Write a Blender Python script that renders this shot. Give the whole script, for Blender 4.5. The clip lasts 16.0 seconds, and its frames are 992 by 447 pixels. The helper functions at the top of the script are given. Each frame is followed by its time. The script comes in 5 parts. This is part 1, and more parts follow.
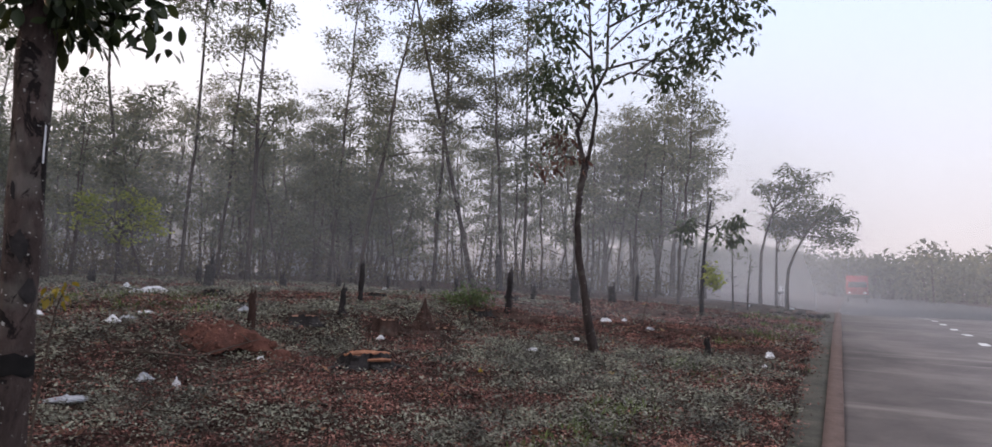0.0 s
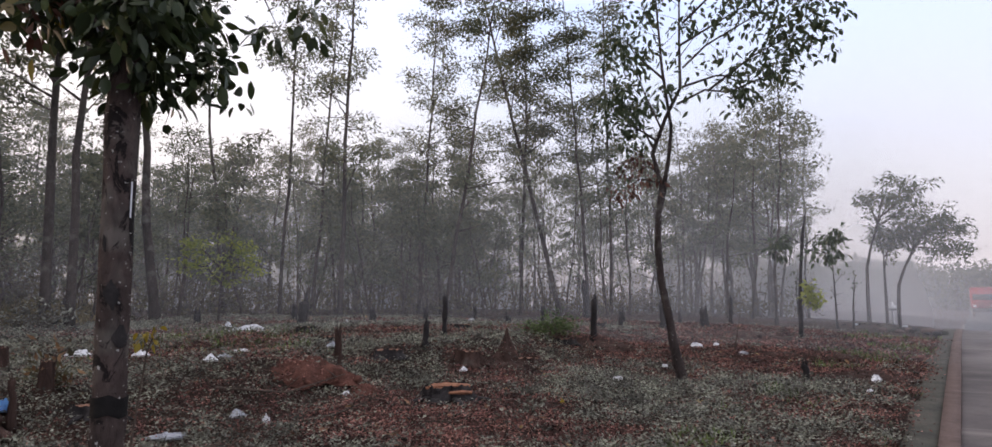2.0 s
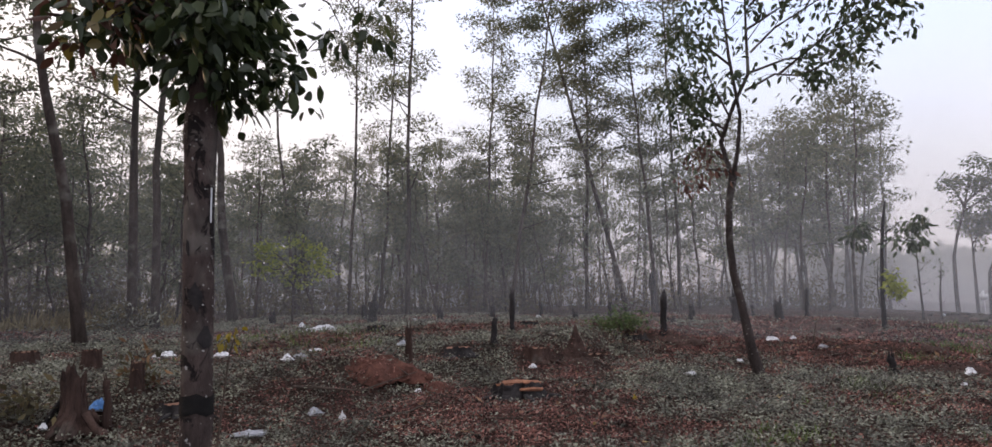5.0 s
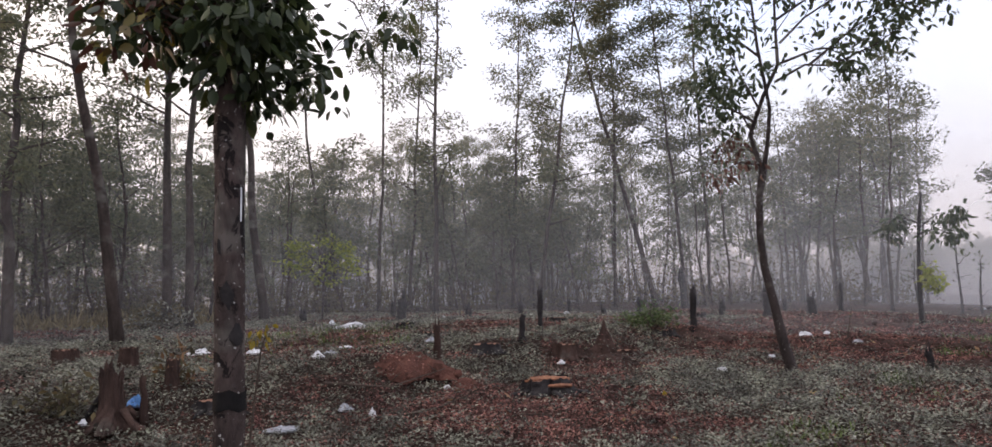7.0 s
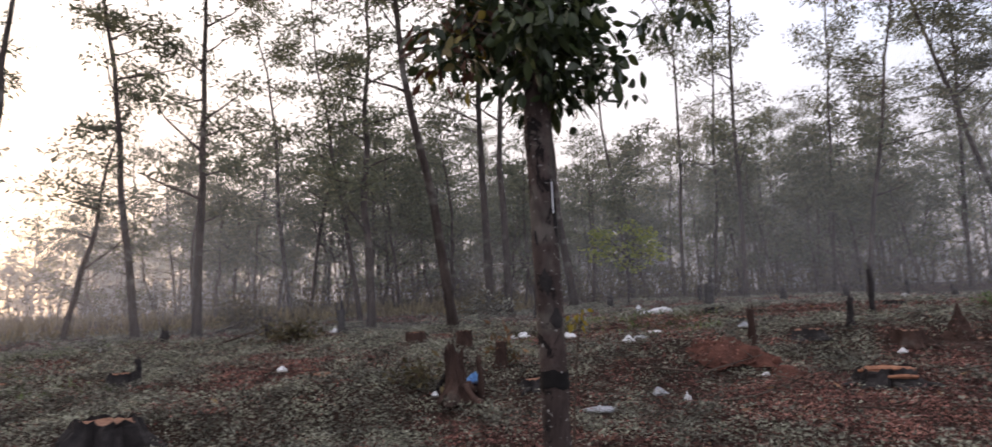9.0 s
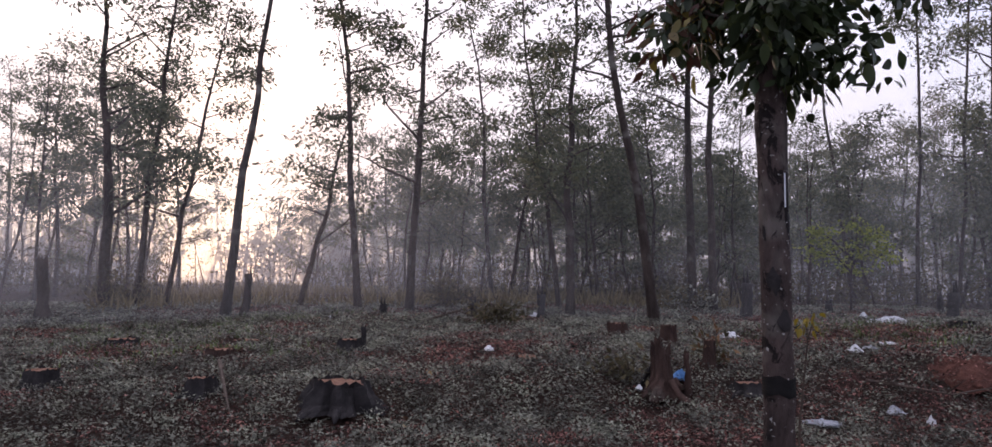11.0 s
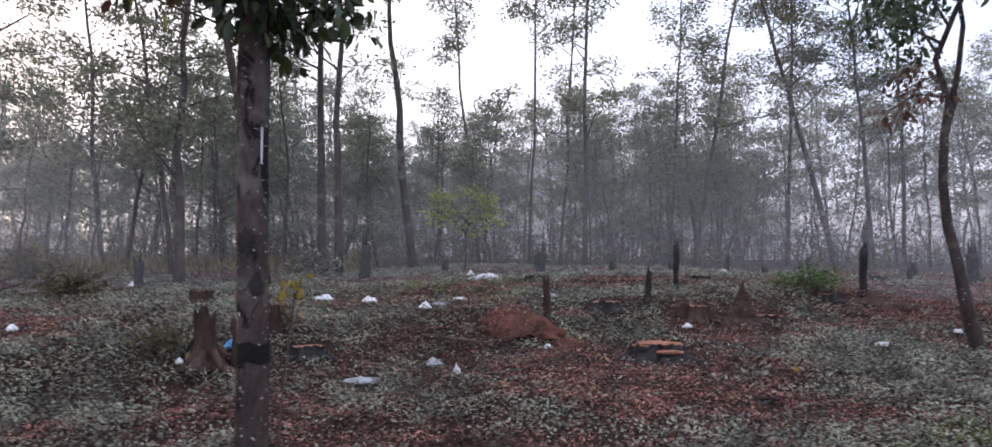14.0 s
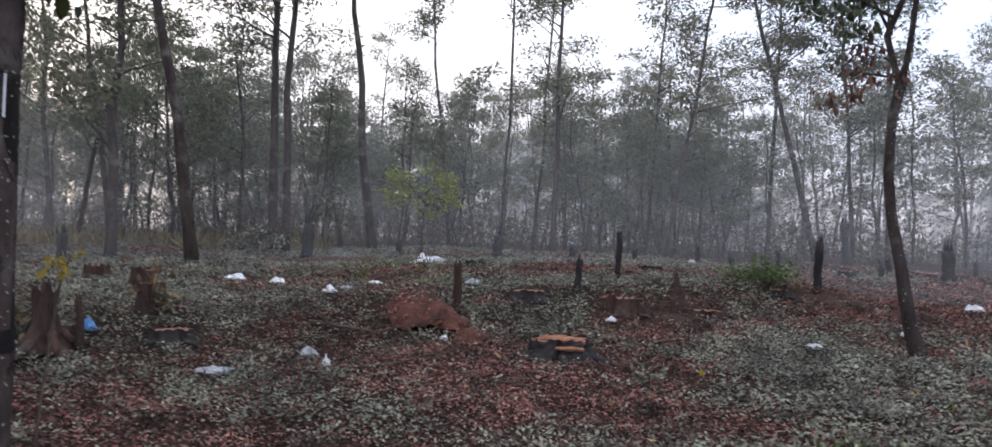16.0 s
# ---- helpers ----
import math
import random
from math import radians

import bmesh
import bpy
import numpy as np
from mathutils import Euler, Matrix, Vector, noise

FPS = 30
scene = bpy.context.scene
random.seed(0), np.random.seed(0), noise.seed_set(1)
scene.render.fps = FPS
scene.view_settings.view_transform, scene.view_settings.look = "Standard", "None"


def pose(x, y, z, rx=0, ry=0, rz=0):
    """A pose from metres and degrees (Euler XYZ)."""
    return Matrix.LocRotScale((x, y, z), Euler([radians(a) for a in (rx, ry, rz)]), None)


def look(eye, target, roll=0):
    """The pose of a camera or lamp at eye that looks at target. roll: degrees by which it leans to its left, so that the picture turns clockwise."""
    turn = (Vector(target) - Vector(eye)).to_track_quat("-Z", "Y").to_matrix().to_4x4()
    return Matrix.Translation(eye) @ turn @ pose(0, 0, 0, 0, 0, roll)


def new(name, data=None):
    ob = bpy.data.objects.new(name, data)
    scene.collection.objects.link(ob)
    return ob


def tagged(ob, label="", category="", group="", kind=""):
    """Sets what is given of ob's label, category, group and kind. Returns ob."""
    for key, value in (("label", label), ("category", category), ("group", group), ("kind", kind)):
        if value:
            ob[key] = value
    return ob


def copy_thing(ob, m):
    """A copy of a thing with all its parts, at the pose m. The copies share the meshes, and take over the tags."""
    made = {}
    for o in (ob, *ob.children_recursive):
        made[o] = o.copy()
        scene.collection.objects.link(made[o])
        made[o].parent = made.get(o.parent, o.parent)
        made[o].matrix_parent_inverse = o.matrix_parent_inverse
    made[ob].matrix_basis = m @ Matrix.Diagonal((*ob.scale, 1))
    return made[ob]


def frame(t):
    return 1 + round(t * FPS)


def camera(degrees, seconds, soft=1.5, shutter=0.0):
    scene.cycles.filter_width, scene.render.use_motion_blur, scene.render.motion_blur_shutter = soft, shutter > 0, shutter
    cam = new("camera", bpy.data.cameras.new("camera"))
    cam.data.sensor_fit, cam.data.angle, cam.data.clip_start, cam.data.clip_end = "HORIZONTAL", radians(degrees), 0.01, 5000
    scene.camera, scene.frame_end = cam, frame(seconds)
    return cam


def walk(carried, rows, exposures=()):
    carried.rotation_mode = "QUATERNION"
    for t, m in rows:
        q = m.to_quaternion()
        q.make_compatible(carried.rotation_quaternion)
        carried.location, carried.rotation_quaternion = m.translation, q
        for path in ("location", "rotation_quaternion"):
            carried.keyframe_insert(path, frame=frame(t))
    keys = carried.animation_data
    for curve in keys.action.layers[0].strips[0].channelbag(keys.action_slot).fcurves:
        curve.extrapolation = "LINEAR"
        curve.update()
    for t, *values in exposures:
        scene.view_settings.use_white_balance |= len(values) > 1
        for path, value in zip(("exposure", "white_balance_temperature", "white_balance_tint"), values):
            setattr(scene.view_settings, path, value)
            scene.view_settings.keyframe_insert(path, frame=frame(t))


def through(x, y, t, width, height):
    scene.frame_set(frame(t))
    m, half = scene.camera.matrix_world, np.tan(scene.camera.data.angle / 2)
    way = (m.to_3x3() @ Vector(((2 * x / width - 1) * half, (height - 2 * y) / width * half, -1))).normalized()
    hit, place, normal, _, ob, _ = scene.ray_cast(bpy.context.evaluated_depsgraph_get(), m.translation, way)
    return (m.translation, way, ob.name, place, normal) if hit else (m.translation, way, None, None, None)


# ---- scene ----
cam = camera(71.29, 16.0, shutter=0.28)
PATH = [
    (0.0, look((0.000, 0.001, 1.534), (-0.000, 1.994, 1.694), 1.81)),
    (0.5, look((0.039, 0.014, 1.541), (-0.104, 2.001, 1.726), 0.83)),
    (1.0, look((0.084, 0.011, 1.548), (-0.212, 1.977, 1.772), 0.07)),
    (1.5, look((0.143, 0.015, 1.550), (-0.140, 1.987, 1.730), -1.27)),
    (2.0, look((0.156, 0.016, 1.561), (-0.101, 1.986, 1.795), -0.22)),
    (2.5, look((0.141, 0.014, 1.555), (-0.104, 1.985, 1.791), -0.26)),
    (3.0, look((0.153, 0.014, 1.560), (-0.107, 1.985, 1.786), -0.85)),
    (3.5, look((0.164, 0.016, 1.560), (-0.059, 1.990, 1.793), -0.96)),
    (4.0, look((0.141, 0.022, 1.559), (-0.096, 1.994, 1.792), -0.40)),
    (4.5, look((0.124, 0.026, 1.562), (-0.249, 1.977, 1.801), -0.49)),
    (4.7, look((0.111, 0.037, 1.556), (-0.296, 1.981, 1.788), -0.92)),
    (7.0, look((0.119, 0.041, 1.549), (-0.392, 1.962, 1.771), -1.66)),
    (7.5, look((0.117, 0.047, 1.543), (-0.484, 1.940, 1.780), -2.29)),
    (8.0, look((0.136, 0.044, 1.538), (-0.590, 1.896, 1.747), -1.95)),
    (8.5, look((0.137, 0.021, 1.534), (-0.833, 1.760, 1.716), -1.37)),
    (9.0, look((0.105, -0.022, 1.541), (-1.157, 1.514, 1.755), -2.66)),
    (9.5, look((0.002, -0.107, 1.535), (-1.410, 1.300, 1.695), -1.68)),
    (9.7, look((-0.025, -0.111, 1.540), (-1.501, 1.230, 1.687), -1.13)),
    (11.8, look((0.035, -0.032, 1.548), (-1.618, 1.075, 1.752), 1.47)),
    (12.0, look((0.060, 0.016, 1.543), (-1.509, 1.248, 1.690), 0.93)),
    (12.5, look((0.112, 0.203, 1.514), (-1.168, 1.740, 1.555), 1.05)),
    (13.0, look((0.221, 0.419, 1.533), (-0.810, 2.132, 1.608), 0.67)),
    (13.5, look((0.376, 0.667, 1.526), (-0.727, 2.334, 1.596), 0.64)),
    (14.0, look((0.596, 0.855, 1.547), (-0.394, 2.591, 1.641), -0.12)),
    (14.5, look((0.737, 1.086, 1.544), (-0.198, 2.853, 1.607), 3.09)),
    (15.0, look((0.895, 1.323, 1.549), (-0.083, 3.063, 1.662), -0.37)),
    (15.5, look((1.099, 1.593, 1.551), (0.034, 3.284, 1.635), -1.47)),
    (16.0, look((1.146, 1.840, 1.553), (0.140, 3.568, 1.600), 1.63)),
]
EXPOSURES = [(0, 0.04, 6700, 15), (4.5, 0.05, 6790, 15), (7.0, 0.24, 6900, 16), (9.0, 0.13, 6860, 16), (9.7, 0.06, 6640, 18), (11.8, -0.27, 6130, 25), (12.1, -0.22, 6110, 25), (12.5, 0.04, 6060, 25), (13.0, 0.53, 6140, 17), (13.5, 0.55, 6160, 15), (14.5, 0.42, 6120, 13), (16.0, 0.41, 6240, 11)]
walk(cam, PATH, EXPOSURES)

# ---------------------------------------------------------------- world and light
SUN_YAW, SUN_ELEV = 78.0, 6.0            # to the left of +y, above the horizon


SKY_STRENGTH, HAZE_STRENGTH = 0.044, 2.06


def build_world():
    w = bpy.data.worlds.new("world")
    scene.world = w
    w.use_nodes = True
    nt = w.node_tree
    nt.nodes.clear()
    out = nt.nodes.new("ShaderNodeOutputWorld")
    sky = nt.nodes.new("ShaderNodeTexSky")
    sky.sky_type = "NISHITA"
    sky.sun_disc = False
    sky.sun_elevation = radians(SUN_ELEV)
    sky.sun_rotation = radians(-SUN_YAW)
    sky.air_density, sky.dust_density, sky.ozone_density = 0.8, 2.5, 1.0
    b1 = nt.nodes.new("ShaderNodeBackground")
    b1.inputs["Strength"].default_value = SKY_STRENGTH
    nt.links.new(sky.outputs[0], b1.inputs["Color"])
    # thin bright morning haze over the whole sky
    geo = nt.nodes.new("ShaderNodeTexCoord")
    sep = nt.nodes.new("ShaderNodeSeparateXYZ")
    nt.links.new(geo.outputs["Generated"], sep.inputs[0])
    ramp = nt.nodes.new("ShaderNodeValToRGB")
    el = ramp.color_ramp.elements
    el[0].position, el[0].color = 0.0, (0.41, 0.365, 0.385, 1)
    el[1].position, el[1].color = 0.85, (0.90, 0.93, 1.0, 1)
    e = el.new(0.16)
    e.color = (0.405, 0.415, 0.460, 1)
    e = el.new(0.40)
    e.color = (0.358, 0.434, 0.582, 1)
    nt.links.new(sep.outputs["Z"], ramp.inputs[0])
    sunny = nt.nodes.new("ShaderNodeMapRange")
    sunny.interpolation_type = "SMOOTHSTEP"
    sunny.inputs["From Min"].default_value = 0.02
    sunny.inputs["From Max"].default_value = -0.62
    nt.links.new(sep.outputs["X"], sunny.inputs["Value"])
    white = nt.nodes.new("ShaderNodeMix")
    white.data_type = "RGBA"
    nt.links.new(sunny.outputs[0], white.inputs[0])
    nt.links.new(ramp.outputs[0], white.inputs[6])
    white.inputs[7].default_value = (0.540, 0.527, 0.537, 1)
    b2 = nt.nodes.new("ShaderNodeBackground")
    b2.inputs["Strength"].default_value = HAZE_STRENGTH
    nt.links.new(white.outputs[2], b2.inputs["Color"])
    add = nt.nodes.new("ShaderNodeAddShader")
    nt.links.new(b1.outputs[0], add.inputs[0])
    nt.links.new(b2.outputs[0], add.inputs[1])
    nt.links.new(add.outputs[0], out.inputs["Surface"])


build_world()
sun_data = bpy.data.lights.new("sun", "SUN")
sun_data.energy, sun_data.angle, sun_data.color = 3.6, radians(10), (1.0, 0.66, 0.46)
sun = new("sun", sun_data)
_a, _e = radians(SUN_YAW), radians(SUN_ELEV)
sun.matrix_world = look((-40 * math.sin(_a), 40 * math.cos(_a), 8.0), (-40 * math.sin(_a) + math.sin(_a) * math.cos(_e), 40 * math.cos(_a) - math.cos(_a) * math.cos(_e), 8.0 - math.sin(_e)))

# ---------------------------------------------------------------- materials


def material(name, rough=0.8, spec=0.3):
    m = bpy.data.materials.new(name)
    m.use_nodes = True
    nt = m.node_tree
    b = nt.nodes["Principled BSDF"]
    b.inputs["Roughness"].default_value = rough
    b.inputs["Specular IOR Level"].default_value = spec
    return m, nt, b


def tex_noise(nt, scale, detail=4.0, rough=0.6, vec=None, dist=0.0):
    n = nt.nodes.new("ShaderNodeTexNoise")
    n.inputs["Scale"].default_value = scale
    n.inputs["Detail"].default_value = detail
    n.inputs["Roughness"].default_value = rough
    n.inputs["Distortion"].default_value = dist
    if vec:
        nt.links.new(vec, n.inputs["Vector"])
    return n


def ramp_of(nt, fac, stops):
    r = nt.nodes.new("ShaderNodeValToRGB")
    el = r.color_ramp.elements
    el[0].position, el[0].color = stops[0][0], (*stops[0][1], 1)
    el[1].position, el[1].color = stops[-1][0], (*stops[-1][1], 1)
    for p, c in stops[1:-1]:
        e = el.new(p)
        e.color = (*c, 1)
    nt.links.new(fac, r.inputs[0])
    return r


def mix_rgb(nt, fac, a, b, mode="MIX"):
    m = nt.nodes.new("ShaderNodeMix")
    m.data_type, m.blend_type = "RGBA", mode
    for sock, v in ((m.inputs[0], fac), (m.inputs[6], a), (m.inputs[7], b)):
        if isinstance(v, (int, float)):
            sock.default_value = v
        elif isinstance(v, tuple):
            sock.default_value = (*v, 1)
        else:
            nt.links.new(v, sock)
    return m.outputs[2]


def bump(nt, b, height, strength=0.5, dist=0.02):
    n = nt.nodes.new("ShaderNodeBump")
    n.inputs["Strength"].default_value = strength
    n.inputs["Distance"].default_value = dist
    nt.links.new(height, n.inputs["Height"])
    nt.links.new(n.outputs[0], b.inputs["Normal"])


def where(nt):
    return nt.nodes.new("ShaderNodeNewGeometry").outputs["Position"]


def own(nt):
    return nt.nodes.new("ShaderNodeTexCoord").outputs["Object"]


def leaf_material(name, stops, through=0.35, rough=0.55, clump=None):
    """Leaves that vary from one to the next and let some light through."""
    m, nt, b = material(name, rough, 0.25)
    g = nt.nodes.new("ShaderNodeNewGeometry")
    o = nt.nodes.new("ShaderNodeObjectInfo")
    mixv = nt.nodes.new("ShaderNodeMath")
    mixv.operation = "MULTIPLY_ADD"
    nt.links.new(o.outputs["Random"], mixv.inputs[0])
    mixv.inputs[1].default_value = 0.25
    nt.links.new(g.outputs["Random Per Island"], mixv.inputs[2])
    sub = nt.nodes.new("ShaderNodeMath")
    sub.operation = "SUBTRACT"
    nt.links.new(mixv.outputs[0], sub.inputs[0])
    sub.inputs[1].default_value = 0.12
    r = ramp_of(nt, sub.outputs[0], stops)
    n = tex_noise(nt, 1.3, 2.0, vec=g.outputs["Position"])
    col = mix_rgb(nt, 0.35, r.outputs[0], ramp_of(nt, n.outputs[0], [(0.3, (0.45, 0.45, 0.45)), (0.7, (1, 1, 1))]).outputs[0], "MULTIPLY")
    if clump:                             # tufts of differing colour, with shaded hollows between them painted dark
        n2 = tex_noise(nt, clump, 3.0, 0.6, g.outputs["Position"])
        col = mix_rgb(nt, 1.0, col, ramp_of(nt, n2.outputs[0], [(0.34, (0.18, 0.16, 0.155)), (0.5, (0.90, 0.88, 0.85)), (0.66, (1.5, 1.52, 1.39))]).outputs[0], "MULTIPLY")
    nt.links.new(col, b.inputs["Base Color"])
    t = nt.nodes.new("ShaderNodeBsdfTranslucent")
    nt.links.new(col, t.inputs["Color"])
    mx = nt.nodes.new("ShaderNodeMixShader")
    mx.inputs[0].default_value = through
    nt.links.new(b.outputs[0], mx.inputs[1])
    nt.links.new(t.outputs[0], mx.inputs[2])
    nt.links.new(mx.outputs[0], nt.nodes["Material Output"].inputs["Surface"])
    return m


def bark_material(name, dark, light, patch=0.45, scale=9.0, blotch=None):
    m, nt, b = material(name, 0.9, 0.15)
    p = own(nt)
    mp = nt.nodes.new("ShaderNodeMapping")
    mp.inputs["Scale"].default_value = (1, 1, 0.35)
    nt.links.new(p, mp.inputs[0])
    n1 = tex_noise(nt, scale, 6, 0.65, mp.outputs[0], 0.6)
    n2 = tex_noise(nt, scale * 6, 5, 0.7, mp.outputs[0])
    n3 = tex_noise(nt, 2.2, 3, 0.6, p)
    c = ramp_of(nt, n1.outputs[0], [(0.32, dark), (0.68, light)]).outputs[0]
    c = mix_rgb(nt, 0.55, c, ramp_of(nt, n2.outputs[0], [(0.3, (0.35, 0.35, 0.35)), (0.65, (1, 1, 1))]).outputs[0], "MULTIPLY")
    lichen = ramp_of(nt, n3.outputs[0], [(patch, (0, 0, 0)), (patch + 0.25, (1, 1, 1))]).outputs[0]
    c = mix_rgb(nt, lichen, c, mix_rgb(nt, 0.5, c, (0.30, 0.29, 0.26)))
    if blotch:
        mp2 = nt.nodes.new("ShaderNodeMapping")
        mp2.inputs["Scale"].default_value = (2.6, 2.6, 1.5)
        mp2.inputs["Location"].default_value = (0.4, 0.9, 0.2)
        nt.links.new(p, mp2.inputs[0])
        n4 = tex_noise(nt, 2.4, 5, 0.7, mp2.outputs[0], 0.8)
        dk = ramp_of(nt, n4.outputs[0], [(blotch, (0, 0, 0)), (blotch + 0.05, (1, 1, 1))]).outputs[0]
        c = mix_rgb(nt, dk, c, (0.012, 0.009, 0.009))
        n5 = tex_noise(nt, 38, 2, 0.5, p)
        spots = ramp_of(nt, n5.outputs[0], [(0.675, (0, 0, 0)), (0.71, (1, 1, 1))]).outputs[0]
        c = mix_rgb(nt, spots, c, (0.30, 0.29, 0.28))
    nt.links.new(c, b.inputs["Base Color"])
    bump(nt, b, n2.outputs[0], 0.9, 0.02)
    return m


def plain_rough(name, a, bcol, scale=6.0, rough=0.85, strength=0.4, spec=0.2, dist=0.01, fine=5.0):
    m, nt, b = material(name, rough, spec)
    p = where(nt)
    n1 = tex_noise(nt, scale, 6, 0.65, p)
    n2 = tex_noise(nt, scale * fine, 4, 0.7, p)
    c = ramp_of(nt, n1.outputs[0], [(0.3, a), (0.7, bcol)]).outputs[0]
    c = mix_rgb(nt, 0.4, c, ramp_of(nt, n2.outputs[0], [(0.3, (0.5, 0.5, 0.5)), (0.7, (1, 1, 1))]).outputs[0], "MULTIPLY")
    nt.links.new(c, b.inputs["Base Color"])
    bump(nt, b, n2.outputs[0], strength, dist)
    return m


M_LEAF_WOOD = leaf_material("wood_leaves", [(0.0, (0.066, 0.078, 0.050)), (0.6, (0.116, 0.130, 0.082)), (1.0, (0.188, 0.185, 0.108))], 0.48)
M_LEAF_NEAR = leaf_material("broad_leaves", [(0.0, (0.016, 0.026, 0.011)), (0.7, (0.044, 0.062, 0.024)), (0.93, (0.09, 0.105, 0.034)), (1.0, (0.12, 0.06, 0.04))], 0.22, 0.4)
M_LEAF_MID = leaf_material("airy_leaves", [(0.0, (0.036, 0.052, 0.028)), (0.8, (0.075, 0.098, 0.050)), (1.0, (0.13, 0.12, 0.065))], 0.38)
M_LEAF_LIME = leaf_material("lime_leaves", [(0.0, (0.15, 0.19, 0.032)), (1.0, (0.33, 0.35, 0.07))], 0.45)
M_LEAF_TURN = leaf_material("turning_leaves", [(0.0, (0.07, 0.03, 0.022)), (0.5, (0.10, 0.045, 0.03)), (0.75, (0.12, 0.10, 0.03)), (1.0, (0.26, 0.19, 0.03))], 0.25, 0.5)
M_LEAF_DEAD = leaf_material("dead_leaves", [(0.0, (0.07, 0.032, 0.024)), (0.6, (0.12, 0.058, 0.042)), (1.0, (0.20, 0.11, 0.075))], 0.2, 0.8)
M_LEAF_YELLOW = leaf_material("yellow_leaves", [(0.0, (0.22, 0.17, 0.02)), (1.0, (0.42, 0.30, 0.04))], 0.35)
M_BARK_NEAR = bark_material("near_bark", (0.024, 0.017, 0.016), (0.090, 0.065, 0.059), 0.52, 7, 0.54)
M_BARK_MID = bark_material("mid_bark", (0.024, 0.018, 0.017), (0.07, 0.054, 0.05), 0.55, 10, 0.62)
M_BARK_WOOD = bark_material("wood_bark", (0.024, 0.018, 0.016), (0.085, 0.064, 0.055), 0.55, 6)
M_SCORCH = plain_rough("scorched_black", (0.003, 0.003, 0.003), (0.012, 0.010, 0.010), 14)
M_CHAR = plain_rough("charred_bark", (0.012, 0.010, 0.011), (0.035, 0.03, 0.03), 14)
M_STUMP = bark_material("stump_bark", (0.026, 0.016, 0.014), (0.085, 0.050, 0.040), 0.6, 8)
M_TERMITE = plain_rough("brown_termite_earth", (0.032, 0.021, 0.018), (0.092, 0.056, 0.047), 9, 0.95, 1.0, 0.1, 0.03)
M_SPLIT = plain_rough("split_orange_wood", (0.12, 0.050, 0.032), (0.31, 0.145, 0.085), 14, 0.8)
M_CUT = plain_rough("cut_wood", (0.11, 0.055, 0.04), (0.24, 0.125, 0.08), 10, 0.8)
M_EARTH = plain_rough("red_earth", (0.045, 0.021, 0.017), (0.175, 0.078, 0.060), 7, 0.95, 1.0, 0.1, 0.04)
M_WHITE = plain_rough("white_plastic", (0.48, 0.48, 0.51), (0.78, 0.78, 0.80), 8, 0.45, 0.3, 0.4)
M_GREYPLASTIC = plain_rough("grey_plastic", (0.20, 0.205, 0.225), (0.40, 0.41, 0.45), 9, 0.45, 0.3, 0.4)
M_BLUE = plain_rough("blue_plastic", (0.05, 0.15, 0.38), (0.12, 0.31, 0.60), 9, 0.4, 0.3, 0.4)
M_TWIG = plain_rough("dry_twigs", (0.04, 0.029, 0.024), (0.11, 0.082, 0.066), 12)
M_KERB = plain_rough("kerb_concrete", (0.070, 0.045, 0.039), (0.130, 0.087, 0.074), 5, 0.9, 0.6)
M_APRON = plain_rough("apron", (0.022, 0.023, 0.017), (0.078, 0.068, 0.054), 3.2, 0.9, 0.7)
M_ROADPAINT = plain_rough("road_paint", (0.5, 0.5, 0.5), (0.75, 0.74, 0.72), 6, 0.7)


def ground_material():
    m, nt, b = material("verge_soil", 0.95, 0.1)
    p = where(nt)
    big = tex_noise(nt, 0.35, 4, 0.6, p)
    mid = tex_noise(nt, 2.4, 6, 0.65, p)
    fine = tex_noise(nt, 26, 5, 0.75, p)
    soil = ramp_of(nt, mid.outputs[0], [(0.28, (0.010, 0.006, 0.005)), (0.55, (0.062, 0.028, 0.022)), (0.75, (0.16, 0.074, 0.058))]).outputs[0]
    green = ramp_of(nt, fine.outputs[0], [(0.3, (0.012, 0.012, 0.009)), (0.7, (0.050, 0.046, 0.036))]).outputs[0]
    mask = mix_rgb(nt, 0.5, big.outputs[0], mid.outputs[0])
    mk = ramp_of(nt, mask, [(0.40, (0.15, 0.15, 0.15)), (0.62, (0.7, 0.7, 0.7))]).outputs[0]
    c = mix_rgb(nt, mk, soil, green)
    # fine soil grain; its dark end also paints shade in small pits
    c = mix_rgb(nt, 0.6, c, ramp_of(nt, fine.outputs[0], [(0.35, (0.12, 0.12, 0.12)), (0.65, (1.25, 1.2, 1.2))]).outputs[0], "MULTIPLY")
    nt.links.new(c, b.inputs["Base Color"])
    bump(nt, b, fine.outputs[0], 1.0, 0.06)
    return m


